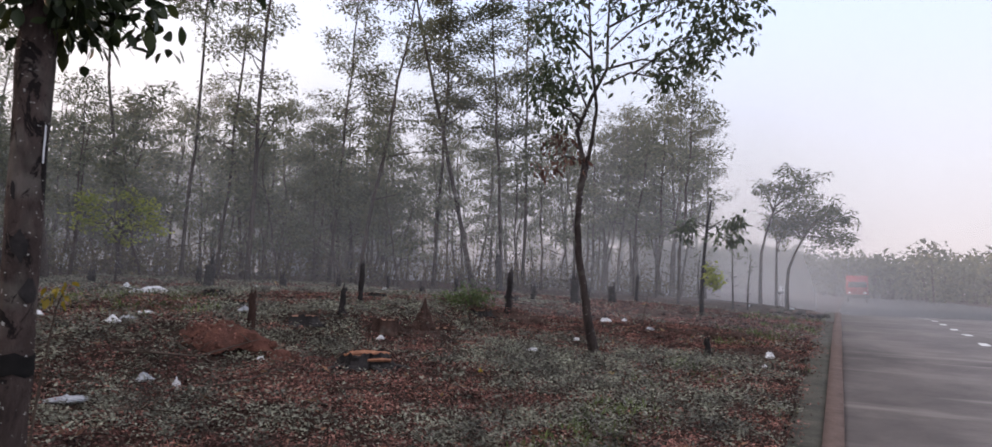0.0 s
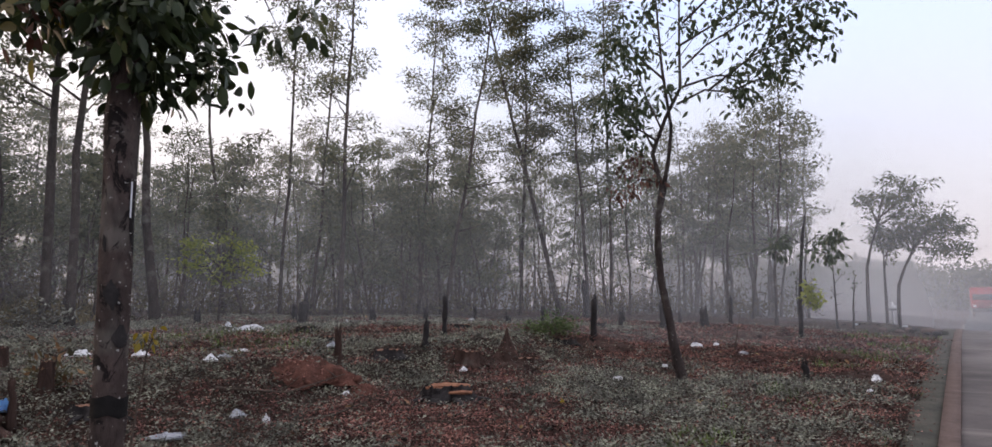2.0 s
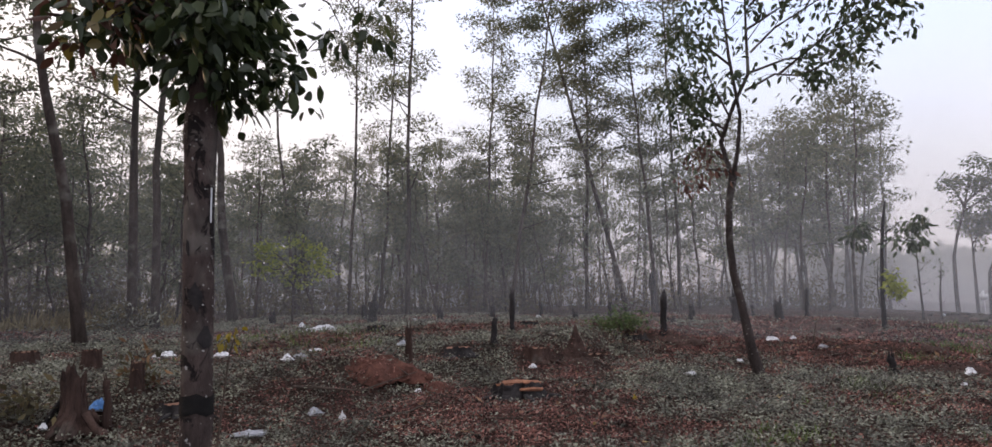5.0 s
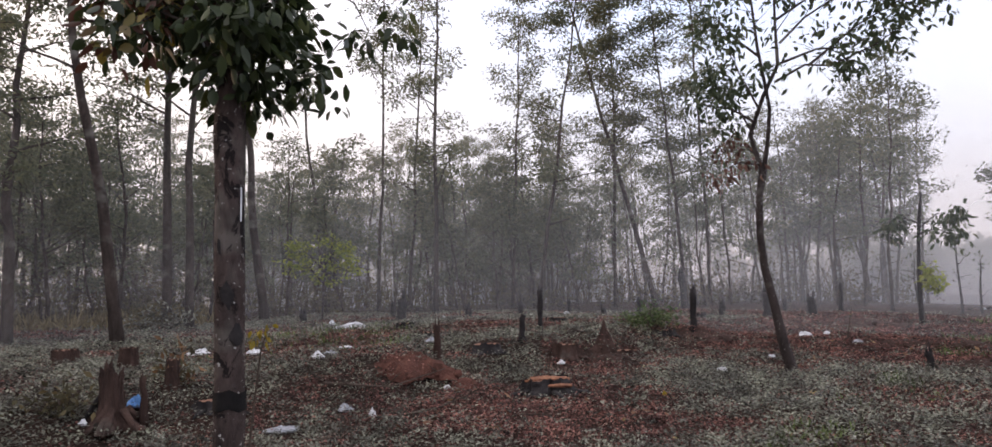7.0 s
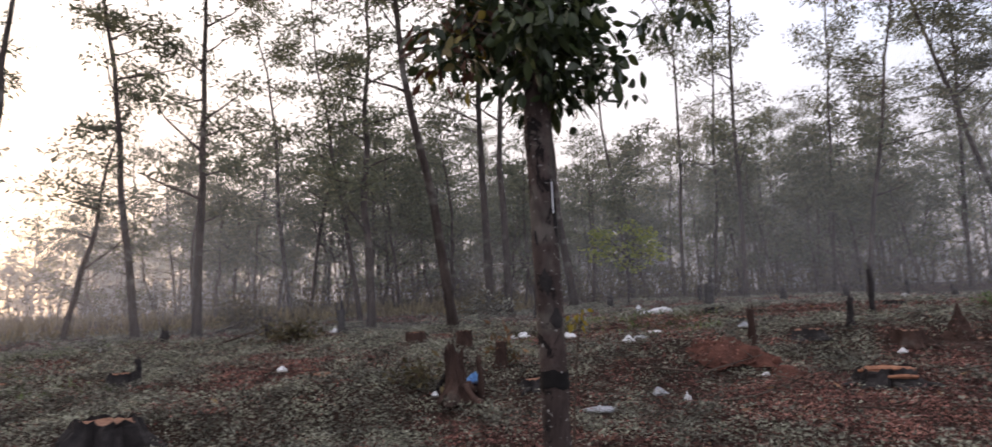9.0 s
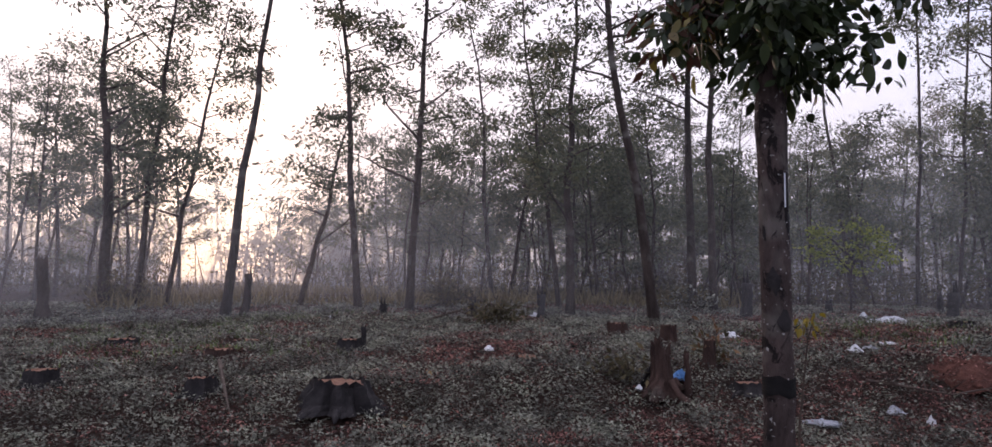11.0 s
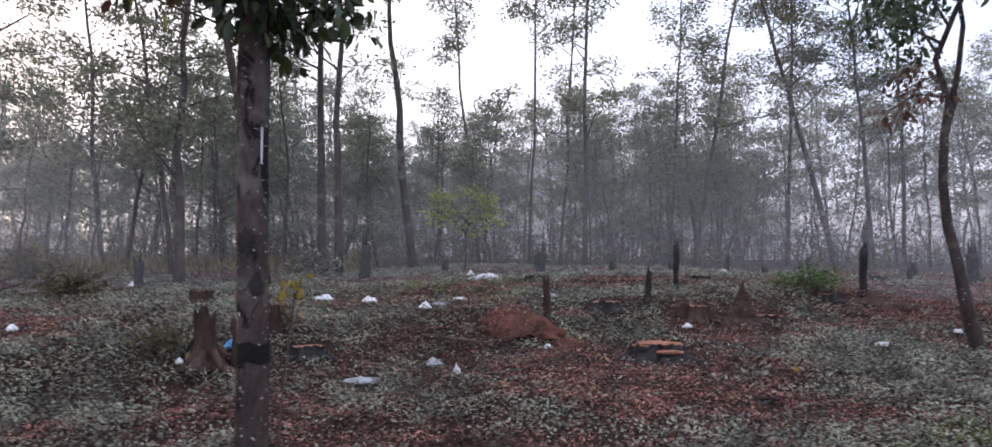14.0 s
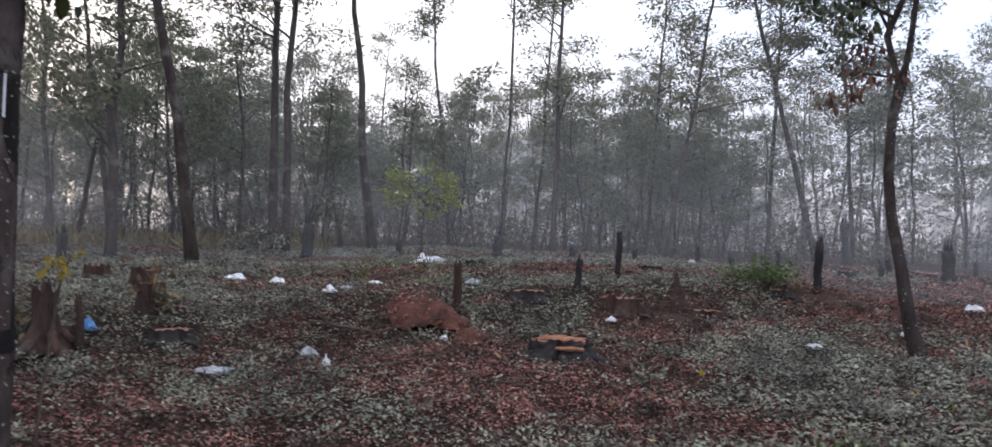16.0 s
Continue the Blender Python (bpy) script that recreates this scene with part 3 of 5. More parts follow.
for i, (x, y, h, dx, dy, dia, cf, sp) in enumerate(FRONT + TALL + LEFT):
    t, c = wood_tree(300 + i, h, cf, sp * 0.8, 6 if cf == 0.75 else (95 if sp >= 1.4 else 72) if y > 20 else (62 if sp >= 1.4 else 46) if x < -8 else 48 if sp >= 1.4 else 40, dia * 0.85, (dx, dy), leaf=0.115, loose=0.30 if y > 17 else 0.28)
    make_tree("front_tree", x, y, t, c, M_BARK_WOOD, M_LEAF_WOOD, "tall thin grey trunk with sparse olive foliage at wood edge", "tree", "trees at the edge of the wood")
    spots.append((x, y))


def edge_of_wood(yaw):
    """How far the first trees stand, by direction."""
    return 15.5 + 4.0 * (1 - smooth(5, 45, yaw)) + 4.0 * (1 - smooth(-16, 0, yaw)) + 4.5 * smooth(50, 62, yaw)


# how steeply the closed canopy rises over the eye, by direction
CANOPY = ((-17, 0.25), (-9, 0.25), (-3, 0.22), (2, 0.24), (25, 0.24), (33, 0.20), (37, 0.17), (40, 0.25), (52, 0.26), (60, 0.23), (68, 0.20), (76, 0.12), (83, 0.25), (124, 0.28))


def canopy_height(yaw, d):
    return float(np.interp(yaw, [c[0] for c in CANOPY], [c[1] for c in CANOPY])) * d + 0.35


def stand(count, yaw0, yaw1, near, deep, power, kinds, gap, low, high):
    """Plants trees whose tops keep to the canopy over each direction."""
    done, tries = 0, 0
    while done < count and tries < 30000:
        tries += 1
        yaw = wood_rng.uniform(yaw0, yaw1)
        d = edge_of_wood(yaw) + near + deep * wood_rng.random() ** power
        if 72 < yaw < 80 and (d < 30 or wood_rng.random() < 0.7):
            continue
        if yaw > 52 and wood_rng.random() < 0.35:
            continue
        x, y = polar(yaw, d)
        if along(x, y)[1] < 5.2 or any((x - a) ** 2 + (y - b) ** 2 < gap for a, b in spots):
            continue
        goal = canopy_height(yaw, d) * wood_rng.uniform(low, high)
        k = min(kinds, key=lambda q: abs(math.log(KINDS[q][0] / goal)) + 0.25 * wood_rng.random())
        spots.append((x, y))
        done += 1
        plantation_tree(k, x, y, min(max(goal / KINDS[k][0], 0.7), 1.3))


for kind in range(len(KINDS)):            # one of each kind, deep in the wood
    x, y = polar(4 + 6.5 * kind, 33 + (kind * 7) % 5)
    spots.append((x, y))
    plantation_tree(kind, x, y)
stand(170, -17, 124, 0.0, 30, 1.2, (0, 1, 2, 3, 4, 5, 6, 7), 1.1, 0.5, 1.05)
stand(36, -12, 66, 1.0, 14, 1.0, (0, 1, 3, 4, 6), 0.8, 0.7, 1.0)
stand(9, 51, 70, -1.0, 7, 1.0, (1, 3, 4), 0.8, 0.8, 1.1)
stand(11, 79, 104, -3.5, 7, 1.0, (0, 1, 4), 1.2, 0.85, 1.2)
stand(7, 39.5, 50, 0.0, 8, 1.0, (0, 1, 4), 1.6, 0.8, 1.1)
stand(16, -17, -8, 0.5, 9, 1.0, (0, 4, 8), 0.5, 0.85, 1.08)
stand(14, -6, 60, 0.5, 9, 1.0, (8, 9), 0.3, 0.6, 1.1)
stand(52, 7, 62, 2.0, 15, 1.0, (3, 6, 7), 0.5, 0.4, 0.7)


def undergrowth():
    """Low dry brush and saplings along the floor of the wood."""
    rng, nrng = random.Random(5), np.random.default_rng(5)
    g, c = Geo(), Geo()
    cents = []
    for _ in range(2400):
        yaw = rng.uniform(-17, 124)
        d = edge_of_wood(yaw) + 0.5 + 28 * rng.random()
        if 71 < yaw < 81 and rng.random() < 0.6:
            continue
        x, y = polar(yaw, d)
        if along(x, y)[1] < 5.0:
            continue
        z = ground_z(x, y)
        h = rng.uniform(0.2, 0.9) if d < edge_of_wood(yaw) + 7 or rng.random() < 0.3 else rng.uniform(0.9, 2.6)
        tip = (x + rng.gauss(0, 0.2) * h, y + rng.gauss(0, 0.2) * h, z + h)
        g.tube([(x, y, z - 0.05), tip], [0.012 + 0.008 * h, 0.004], 4, cap=False)
        for _k in range(2 if h < 1 else 4):
            cents.append((tip[0] + rng.gauss(0, 0.25), tip[1] + rng.gauss(0, 0.25), z + h * rng.uniform(0.35, 1.0)))
    leaf_cloud(c, cents, 0.34, 15, 0.13, 0.055, nrng, 0.1, 0.7)
    tagged(new("brush_stems", g.mesh("brush_stems", M_TWIG)), "thin dry brush stems under the trees", "brush", kind="stuff")
    tagged(new("brush_leaves", c.mesh("brush_leaves", M_LEAF_BRUSH)), "dull brown green brush leaves under the trees", "brush", kind="stuff")


M_LEAF_BRUSH = leaf_material("brush_foliage", [(0.0, (0.05, 0.040, 0.025)), (0.6, (0.085, 0.075, 0.04)), (1.0, (0.13, 0.10, 0.05))], 0.3, 0.8)
undergrowth()


def dry_grass():
    """Pale yellow grass in the open ground behind the first trees."""
    rng, nrng = random.Random(6), np.random.default_rng(6)
    g, base = Geo(), []
    for _ in range(14000):
        yaw = rng.uniform(36, 86)
        d = 15.0 + 14 * rng.random()
        x, y = polar(yaw, d)
        if noise.noise((x * 0.25, y * 0.25, 40.0)) < -0.05:
            continue
        base.append((x, y, ground_z(x, y)))
    base = np.array(base)
    m = len(base)
    dirs = nrng.normal(size=(m, 3)) * 0.4 + np.array([0, 0, 1.0])
    g.leaves(base, dirs, nrng.uniform(0.15, 0.5, m), nrng.uniform(0.02, 0.05, m), nrng, 0.1)
    tagged(new("dry_grass", g.mesh("dry_grass", M_LEAF_STRAW)), "pale yellow dry grass between the trees", "grass", kind="stuff")


M_LEAF_STRAW = leaf_material("straw_grass", [(0.0, (0.11, 0.085, 0.045)), (1.0, (0.25, 0.20, 0.11))], 0.4, 0.8)
dry_grass()


def tree_belt():
    """The hazy line of woods far along and across the road."""
    nrng = np.random.default_rng(8)
    rng = random.Random(8)
    g, t = Geo(), Geo()
    cents = []
    for _ in range(640):
        yaw = rng.uniform(-88, -15)
        d = rng.uniform(120, 185)
        x, y = polar(yaw, d)
        s, n = along(x, y)
        if -11 < n < 4 and s < 140:
            continue
        h = rng.uniform(7.0, 8.0) * (1.0 + 0.05 * math.sin(yaw * 0.9))
        z = ground_z(x, y)
        t.tube([(x, y, z - 0.3), (x + rng.gauss(0, 0.4), y + rng.gauss(0, 0.4), z + h * 0.8)], [0.16, 0.05], 5, cap=False)
        for _k in range(10):
            q = rng.uniform(0.1, 1.0)
            r = 2.4 * (1.05 - abs(q - 0.5))
            cents.append((x + rng.gauss(0, r * 0.6), y + rng.gauss(0, r * 0.6), z + h * q))
    leaf_cloud(g, cents, 1.5, 14, 0.95, 0.55, nrng, 0.2, 0.7)
    tagged(new("far_trunks", t.mesh("far_trunks", M_BARK_WOOD)), "distant trunks in the haze beyond the road", "woodland", kind="stuff")
    tagged(new("far_woods", g.mesh("far_woods", M_LEAF_WOOD)), "distant hazy line of green woods", "woodland", kind="stuff")


tree_belt()


def wood_depths():
    """Dense foliage deep in the wood, seen between the nearer trunks."""
    rng, nrng = random.Random(9), np.random.default_rng(9)
    g, t, cents = Geo(), Geo(), []
    for _ in range(430):
        yaw = rng.uniform(-16, 126)
        d = rng.uniform(44, 62)
        if (71 < yaw < 82 or -6 < yaw < 7) and rng.random() < 0.75:
            continue
        x, y = polar(yaw, d)
        if along(x, y)[1] < 7:
            continue
        z, h = ground_z(x, y), rng.uniform(3.0, 6.5) + (2.2 if 10 < yaw < 66 else 0.0)
        t.tube([(x, y, z - 0.2), (x + rng.gauss(0, 0.3), y + rng.gauss(0, 0.3), z + h)], [0.09, 0.02], 5, cap=False)
        for _k in range(8):
            cents.append((x + rng.gauss(0, 0.9), y + rng.gauss(0, 0.9), z + h * rng.uniform(0.12, 1.0)))
    leaf_cloud(g, cents, 0.8, 22, 0.30, 0.14, nrng, 0.2, 0.6)
    tagged(new("inner_trunks", t.mesh("inner_trunks", M_BARK_WOOD)), "misty trunks deep in the wood", "woodland", kind="stuff")
    tagged(new("inner_woods", g.mesh("inner_woods", M_LEAF_WOOD)), "misty foliage deep in the wood", "woodland", kind="stuff")


wood_depths()

# ---------------------------------------------------------------- roadside trees


def branching(t, cents, line, radii, rng, twigs=5, reach=0.5, from_q=0.35, seg=6):
    """A limb along a line, with side twigs whose ends carry leaves."""
    t.tube(line, radii, seg, cap=False, wob=0.06, rng=rng)
    pts = [Vector(p) for p in line]
    m = len(pts) - 1
    for _ in range(twigs):
        f = (from_q + (1 - from_q) * rng.random()) * m
        i = min(int(f), m - 1)
        p = pts[i].lerp(pts[i + 1], f - i)
        d = (pts[i + 1] - pts[i]).normalized() * 0.6 + Vector((rng.gauss(0, 1), rng.gauss(0, 1), rng.gauss(0.15, 0.7))) * 0.6
        e = p + d.normalized() * reach * rng.uniform(0.5, 1.2)
        mid = p.lerp(e, 0.5) + Vector((0, 0, rng.uniform(-0.05, 0.08)))
        r = radii[min(i + 1, m)] * 0.45
        t.tube([p, mid, e], [r, r * 0.6, 0.002], 4, cap=False)
        cents += [tuple(e), tuple(mid.lerp(e, 0.6))]
    cents.append(tuple(pts[-1]))


def near_tree():
    x, y = -2.302, 3.368
    e = thing("roadside_tree", x, y, ground_z(x, y), "straight brown trunk with black scars and drooping broad green leaves", "tree", turn=34.0)
    rng, nrng = random.Random(21), np.random.default_rng(21)
    t, c, cents = Geo(), Geo(), []
    def sway(z):
        return 0.02 * max(z - 1.5, 0) - 0.008 * min(max(z - 0.3, 0), 1.9)

    zs = [-0.15, 0.02, 0.12, 0.3, 0.5, 0.66, 0.72, 0.8, 1.0, 1.25, 1.5, 1.75, 2.0, 2.2, 2.45, 2.8, 3.3, 3.9, 4.6, 5.2]
    rr = [0.15, 0.118, 0.104, 0.098, 0.097, 0.100, 0.094, 0.099, 0.096, 0.094, 0.097, 0.092, 0.097, 0.104, 0.09, 0.078, 0.06, 0.045, 0.03, 0.01]
    line = [(0.012 * math.sin(z * 1.7) + sway(z), 0.01 * math.cos(z * 2.1), z) for z in zs]
    t.tube(line, [0.84 * r for r in rr], 20, wob=0.045, rng=rng)
    limbs = []
    for k in range(16):
        a = k * 2.4 + rng.uniform(-0.3, 0.3)
        z0 = 2.35 + 0.14 * k
        ln = rng.uniform(0.24, 0.42) + (0.2 if k > 6 else 0.0)
        p0 = (sway(z0), 0, z0)
        rise = rng.uniform(0.25, 0.6)
        l = [p0, (p0[0] + math.cos(a) * ln * 0.4, math.sin(a) * ln * 0.4, z0 + rise * 0.55), (p0[0] + math.cos(a) * ln, math.sin(a) * ln, z0 + rise * 0.7)]
        limbs.append(Geo())
        branching(limbs[-1], cents, l, [0.022, 0.014, 0.004], rng, 7, 0.34, 0.25)
    cents = [q for q in cents if q[2] > 2.36 + 0.25 * max(math.hypot(q[0], q[1]) - 0.3, 0)]
    for k in range(70):                   # leaves close round the stem
        a, z0 = rng.uniform(0, 6.28), rng.uniform(2.4, 4.6)
        cents.append((0.02 * (z0 - 1.5) + 0.13 * math.cos(a), 0.13 * math.sin(a), z0))
    leaf_cloud(c, cents, 0.16, 15, 0.098, 0.052, nrng, 0.9, 0.8, True)
    spray = []
    for l in ([(0.04, 0, 2.8), (0.5, -0.1, 3.15), (0.78, -0.12, 3.06), (0.92, -0.12, 2.84)], [(0.04, 0, 2.85), (0.45, 0.15, 3.25), (0.72, 0.2, 3.15), (0.82, 0.2, 2.95)]):
        m = len(l)
        limbs.append(Geo())
        branching(limbs[-1], spray, l, [0.012 * (1 - 0.85 * i / (m - 1)) for i in range(m)], rng, 3, 0.14, 0.75, 5)
    leaf_cloud(c, spray, 0.06, 4, 0.09, 0.042, nrng, 1.6, 0.9, True)
    turning, tint = [], Geo()
    for l in ([(-0.02, 0, 2.55), (-0.2, -0.06, 2.8), (-0.36, -0.1, 2.84), (-0.48, -0.12, 2.76)], [(-0.02, 0, 2.65), (-0.2, 0.05, 2.95), (-0.38, 0.1, 3.0), (-0.5, 0.1, 2.92)]):
        limbs.append(Geo())
        branching(limbs[-1], turning, l, [0.016, 0.012, 0.008, 0.003], rng, 9, 0.22, 0.35, 5)
    leaf_cloud(c, turning, 0.11, 5, 0.095, 0.05, nrng, 1.2, 0.8, True)
    leaf_cloud(tint, turning, 0.12, 4, 0.095, 0.05, nrng, 1.2, 0.8, True)
    trunk = part("trunk", t, M_BARK_NEAR, e)
    part("turning_foliage", tint, M_LEAF_TURN, e, "yellow and rusty turning leaves")
    for b in limbs:
        part("branch", b, M_BARK_NEAR, trunk)
    part("crown", c, M_LEAF_NEAR, e)

    def patch(zc, hgt, ang, span, name, mat, label, ragged=0.35, out=0.004):
        """A scar that lies on the bark."""
        g = Geo()
        cols, rows = 10, 8
        verts = []
        for i in range(rows + 1):
            z = zc - hgt / 2 + hgt * i / rows
            r = 0.84 * float(np.interp(z, zs, rr)) + out
            cx = 0.012 * math.sin(z * 1.7) + sway(z)
            cy = 0.01 * math.cos(z * 2.1)
            half = span / 2 * (1 - ragged * (0.75 * abs(2 * i / rows - 1) ** 1.5 + abs(noise.noise((z * 14, zc, 1.0)))))
            half = max(half, 0.06)
            sh = ragged * span * 0.5 * noise.noise((z * 5, zc, 8.0))
            for j in range(cols + 1):
                th = ang + sh - half + 2 * half * j / cols
                zz = z + (0.03 * noise.noise((th * 4, zc, i * 0.01)) if i in (0, rows) else 0)
                k = 0.6 if j in (0, cols) or i in (0, rows) else 1.0
                verts.append((cx + (r + 0.006 * k) * math.cos(th), cy + (r + 0.006 * k) * math.sin(th), zz))
        w = cols + 1
        g.add(verts, [(i * w + j, i * w + j + 1, (i + 1) * w + j + 1, (i + 1) * w + j) for i in range(rows) for j in range(cols)])
        part(name, g, mat, e, label)

    A = -math.pi / 2                      # the side that faces the road
    patch(0.726, 0.10, A, 2 * math.pi * 0.98, "scorched_ring", M_SCORCH, "black scorched ring round the trunk", 0.02)
    patch(1.80, 0.19, A + 0.8, 0.10, "tape_strip", M_WHITE, "narrow white strip on the bark", 0.05)
    patch(1.30, 0.16, A - 0.2, 1.0, "bark_scar", M_CHAR, "dark split scar in the bark", 0.95)
    patch(1.08, 0.12, A + 0.5, 1.1, "bark_scar", M_CHAR, "dark split scar in the bark", 0.95)
    patch(1.55, 0.08, A - 0.5, 0.7, "bark_scar", M_CHAR, "dark split scar in the bark", 0.9)


near_tree()


def yellow_sprout():
    x, y = -2.36, 3.56
    e = thing("sprout", x, y, ground_z(x, y), "thin sprout with yellow leaves behind a roadside trunk", "sapling", turn=34.0)
    rng, nrng = random.Random(23), np.random.default_rng(23)
    t, c, cents = Geo(), Geo(), []
    branching(t, cents, [(0.02, 0, -0.05), (0.06, 0.02, 0.5), (0.11, 0.03, 0.95), (0.15, 0.04, 1.08)], [0.008, 0.007, 0.005, 0.002], rng, 3, 0.08, 0.75, 5)
    leaf_cloud(c, [q for q in cents if q[2] > 0.8], 0.04, 3, 0.05, 0.026, nrng, 0.9, 0.8, True)
    part("stem", t, M_TWIG, e)
    part("foliage", c, M_LEAF_YELLOW, e)


yellow_sprout()


def mid_tree():
    x, y = 1.27, 8.95
    e = thing("leaning_tree", x, y, ground_z(x, y), "dark leaning forked tree with open crown and some dead leaves", "tree", turn=-8.0)
    rng, nrng = random.Random(31), np.random.default_rng(31)
    t, c, dead = Geo(), Geo(), Geo()
    cents = []

    def shift(z):
        return 0.085 * min(z, 2.5) - 0.04 * max(z - 2.5, 0)

    def lean(line):
        return [(a + shift(z), b, z) for a, b, z in line]

    def bent(flat, depth):
        """Gives a drawn line some depth."""
        return [(r + shift(z), depth * i / (len(flat) - 1), z) for i, (r, z) in enumerate(flat)]

    t.tube(lean([(0.06, 0, -0.15), (0.03, 0, 0.05), (-0.08, 0.0, 0.4), (-0.17, 0.02, 0.8), (-0.29, 0.02, 1.25), (-0.35, 0.0, 1.65), (-0.37, -0.02, 2.1), (-0.33, 0, 2.46)]),
           [0.10, 0.070, 0.058, 0.050, 0.045, 0.042, 0.041, 0.050], 12, wob=0.07, rng=rng)
    stem_a = [(-0.33, 0, 2.4), (-0.44, 0.02, 2.9), (-0.24, 0.05, 3.37), (-0.03, 0.1, 3.76), (0.0, 0.15, 4.35), (0.06, 0.15, 5.2), (0.1, 0.2, 5.9)]
    stem_b = [(-0.33, 0, 2.4), (-0.25, -0.08, 2.75), (-0.18, -0.12, 3.17), (-0.24, -0.15, 3.96), (-0.25, -0.2, 4.75), (-0.27, -0.2, 5.6)]
    branching(t, cents, lean(stem_a), [0.036, 0.031, 0.028, 0.024, 0.017, 0.010, 0.004], rng, 9, 0.5, 0.62)
    branching(t, cents, lean(stem_b), [0.036, 0.028, 0.024, 0.02, 0.012, 0.004], rng, 8, 0.45, 0.6)
    limbs = [(((-0.09, 3.52), (0.27, 3.66), (0.54, 3.58), (1.05, 3.75), (1.55, 4.05)), -0.3), (((-0.02, 3.74), (0.43, 3.9), (0.85, 3.9), (1.4, 4.3)), 0.4),
             (((0.02, 4.0), (0.32, 4.21), (0.85, 4.43), (1.5, 4.75)), -0.5), (((0.06, 4.6), (0.54, 5.06), (1.17, 5.46), (1.6, 5.7)), 0.3),
             (((0.0, 4.3), (0.5, 4.65), (1.0, 5.0), (1.5, 5.15)), 0.7),
             (((0.3, 3.66), (0.85, 4.0), (1.3, 4.15), (1.7, 4.5)), -0.6), (((0.05, 5.0), (0.4, 5.5), (0.9, 6.1)), -0.3),
             (((0.05, 4.9), (-0.4, 5.4), (-0.6, 5.8)), 0.4), (((-0.24, 3.88), (-0.57, 4.27), (-0.73, 4.6)), 0.2)]
    boughs = []
    for flat, depth in limbs:
        m = len(flat)
        boughs.append(Geo())
        branching(boughs[-1], cents, bent(flat, depth), [0.017 * (1 - 0.85 * i / (m - 1)) for i in range(m)], rng, 18, 0.42, 0.28)
    leaf_cloud(c, cents, 0.14, 7, 0.098, 0.046, nrng, 0.9, 0.75, True)
    low = []
    for flat, depth in ((((-0.37, 3.05), (-0.65, 3.25), (-0.96, 3.29)), -0.2), (((-0.4, 2.9), (-0.6, 3.4), (-0.8, 3.7)), 0.3), (((-0.3, 3.2), (-0.5, 3.7), (-0.6, 4.0)), -0.4)):
        boughs.append(Geo())
        branching(boughs[-1], low, bent(flat, depth), [0.016, 0.01, 0.003], rng, 8, 0.35, 0.2)
    leaf_cloud(c, low, 0.15, 14, 0.095, 0.042, nrng, 1.0, 0.9, True)
    brown = []
    for flat, depth in ((((-0.36, 2.5), (-0.6, 2.55), (-0.85, 2.4)), -0.2), (((-0.36, 2.6), (-0.5, 2.75), (-0.7, 2.7)), 0.2)):
        boughs.append(Geo())
        branching(boughs[-1], brown, bent(flat, depth), [0.012, 0.008, 0.002], rng, 6, 0.22, 0.3)
    leaf_cloud(dead, brown, 0.12, 6, 0.10, 0.04, nrng, 1.6, 1.0)
    trunk = part("trunk", t, M_BARK_MID, e)
    for b in boughs:
        part("branch", b, M_BARK_MID, trunk)
    part("crown", c, M_LEAF_MID, e)
    part("withered_foliage", dead, M_LEAF_DEAD, e, "withered red brown hanging leaves")


mid_tree()


def roadside_tree_far(x, y, flat_stem, limbs, seed, spread, per, label, leafmat, leaf=0.12, dia=0.07):
    e = thing("roadside_tree", x, y, ground_z(x, y), label, "tree", "trees beside the road", turn=-21.0)
    rng, nrng = random.Random(seed), np.random.default_rng(seed)
    t, c, cents = Geo(), Geo(), []
    m = len(flat_stem)
    line = [(r * 0.56, 0.0, z * 0.93) for r, z in flat_stem]
    t.tube(line, [dia * (1 - 0.6 * i / (m - 1)) for i in range(m)], 8, wob=0.08, rng=rng)
    boughs = []
    for flat in limbs:
        k = len(flat)
        boughs.append(Geo())
        flat = [(r * 0.56, z * 0.93) for r, z in flat]
        d = rng.uniform(-0.8, 0.8)
        branching(boughs[-1], cents, [(r, d * i / (k - 1), z) for i, (r, z) in enumerate(flat)], [dia * 0.5 * (1 - 0.85 * i / (k - 1)) for i in range(k)], rng, 12, spread * 0.8, 0.3)
    leaf_cloud(c, cents, spread * 0.36, int(per * 1.15), leaf, leaf * 0.5, nrng, 0.4, 0.6)
    trunk = part("trunk", t, M_BARK_MID, e)
    for b in boughs:
        part("branch", b, M_BARK_MID, trunk)
    part("crown", c, leafmat, e)


roadside_tree_far(9.25, 24.1, [(0, -0.2), (0.0, 0.8), (0.05, 1.9), (0.3, 2.6), (0.75, 3.5)],
                  [[(0.3, 2.6), (0.9, 3.7), (1.7, 4.5), (2.6, 5.0)], [(0.75, 3.5), (1.0, 4.2), (1.2, 4.9)], [(0.75, 3.5), (0.4, 4.1), (0.2, 4.3)], [(0.9, 3.7), (1.9, 4.2), (2.9, 4.6)], [(0.8, 3.4), (1.6, 3.7), (2.3, 4.0)]],
                  41, 0.55, 13, "slim bent tree with flat leaning crown beside the road", M_LEAF_MID)
roadside_tree_far(9.75, 24.0, [(0, -0.2), (0.02, 0.9), (0.03, 1.8), (0.05, 2.4)],
                  [[(0.03, 1.9), (0.3, 2.6), (0.7, 3.2)], [(0.05, 2.4), (-0.1, 2.9), (-0.2, 3.2)], [(0.05, 2.3), (0.5, 2.7), (1.1, 3.0)]],
                  42, 0.5, 14, "slim upright tree in haze beside the road", M_LEAF_MID, dia=0.055)
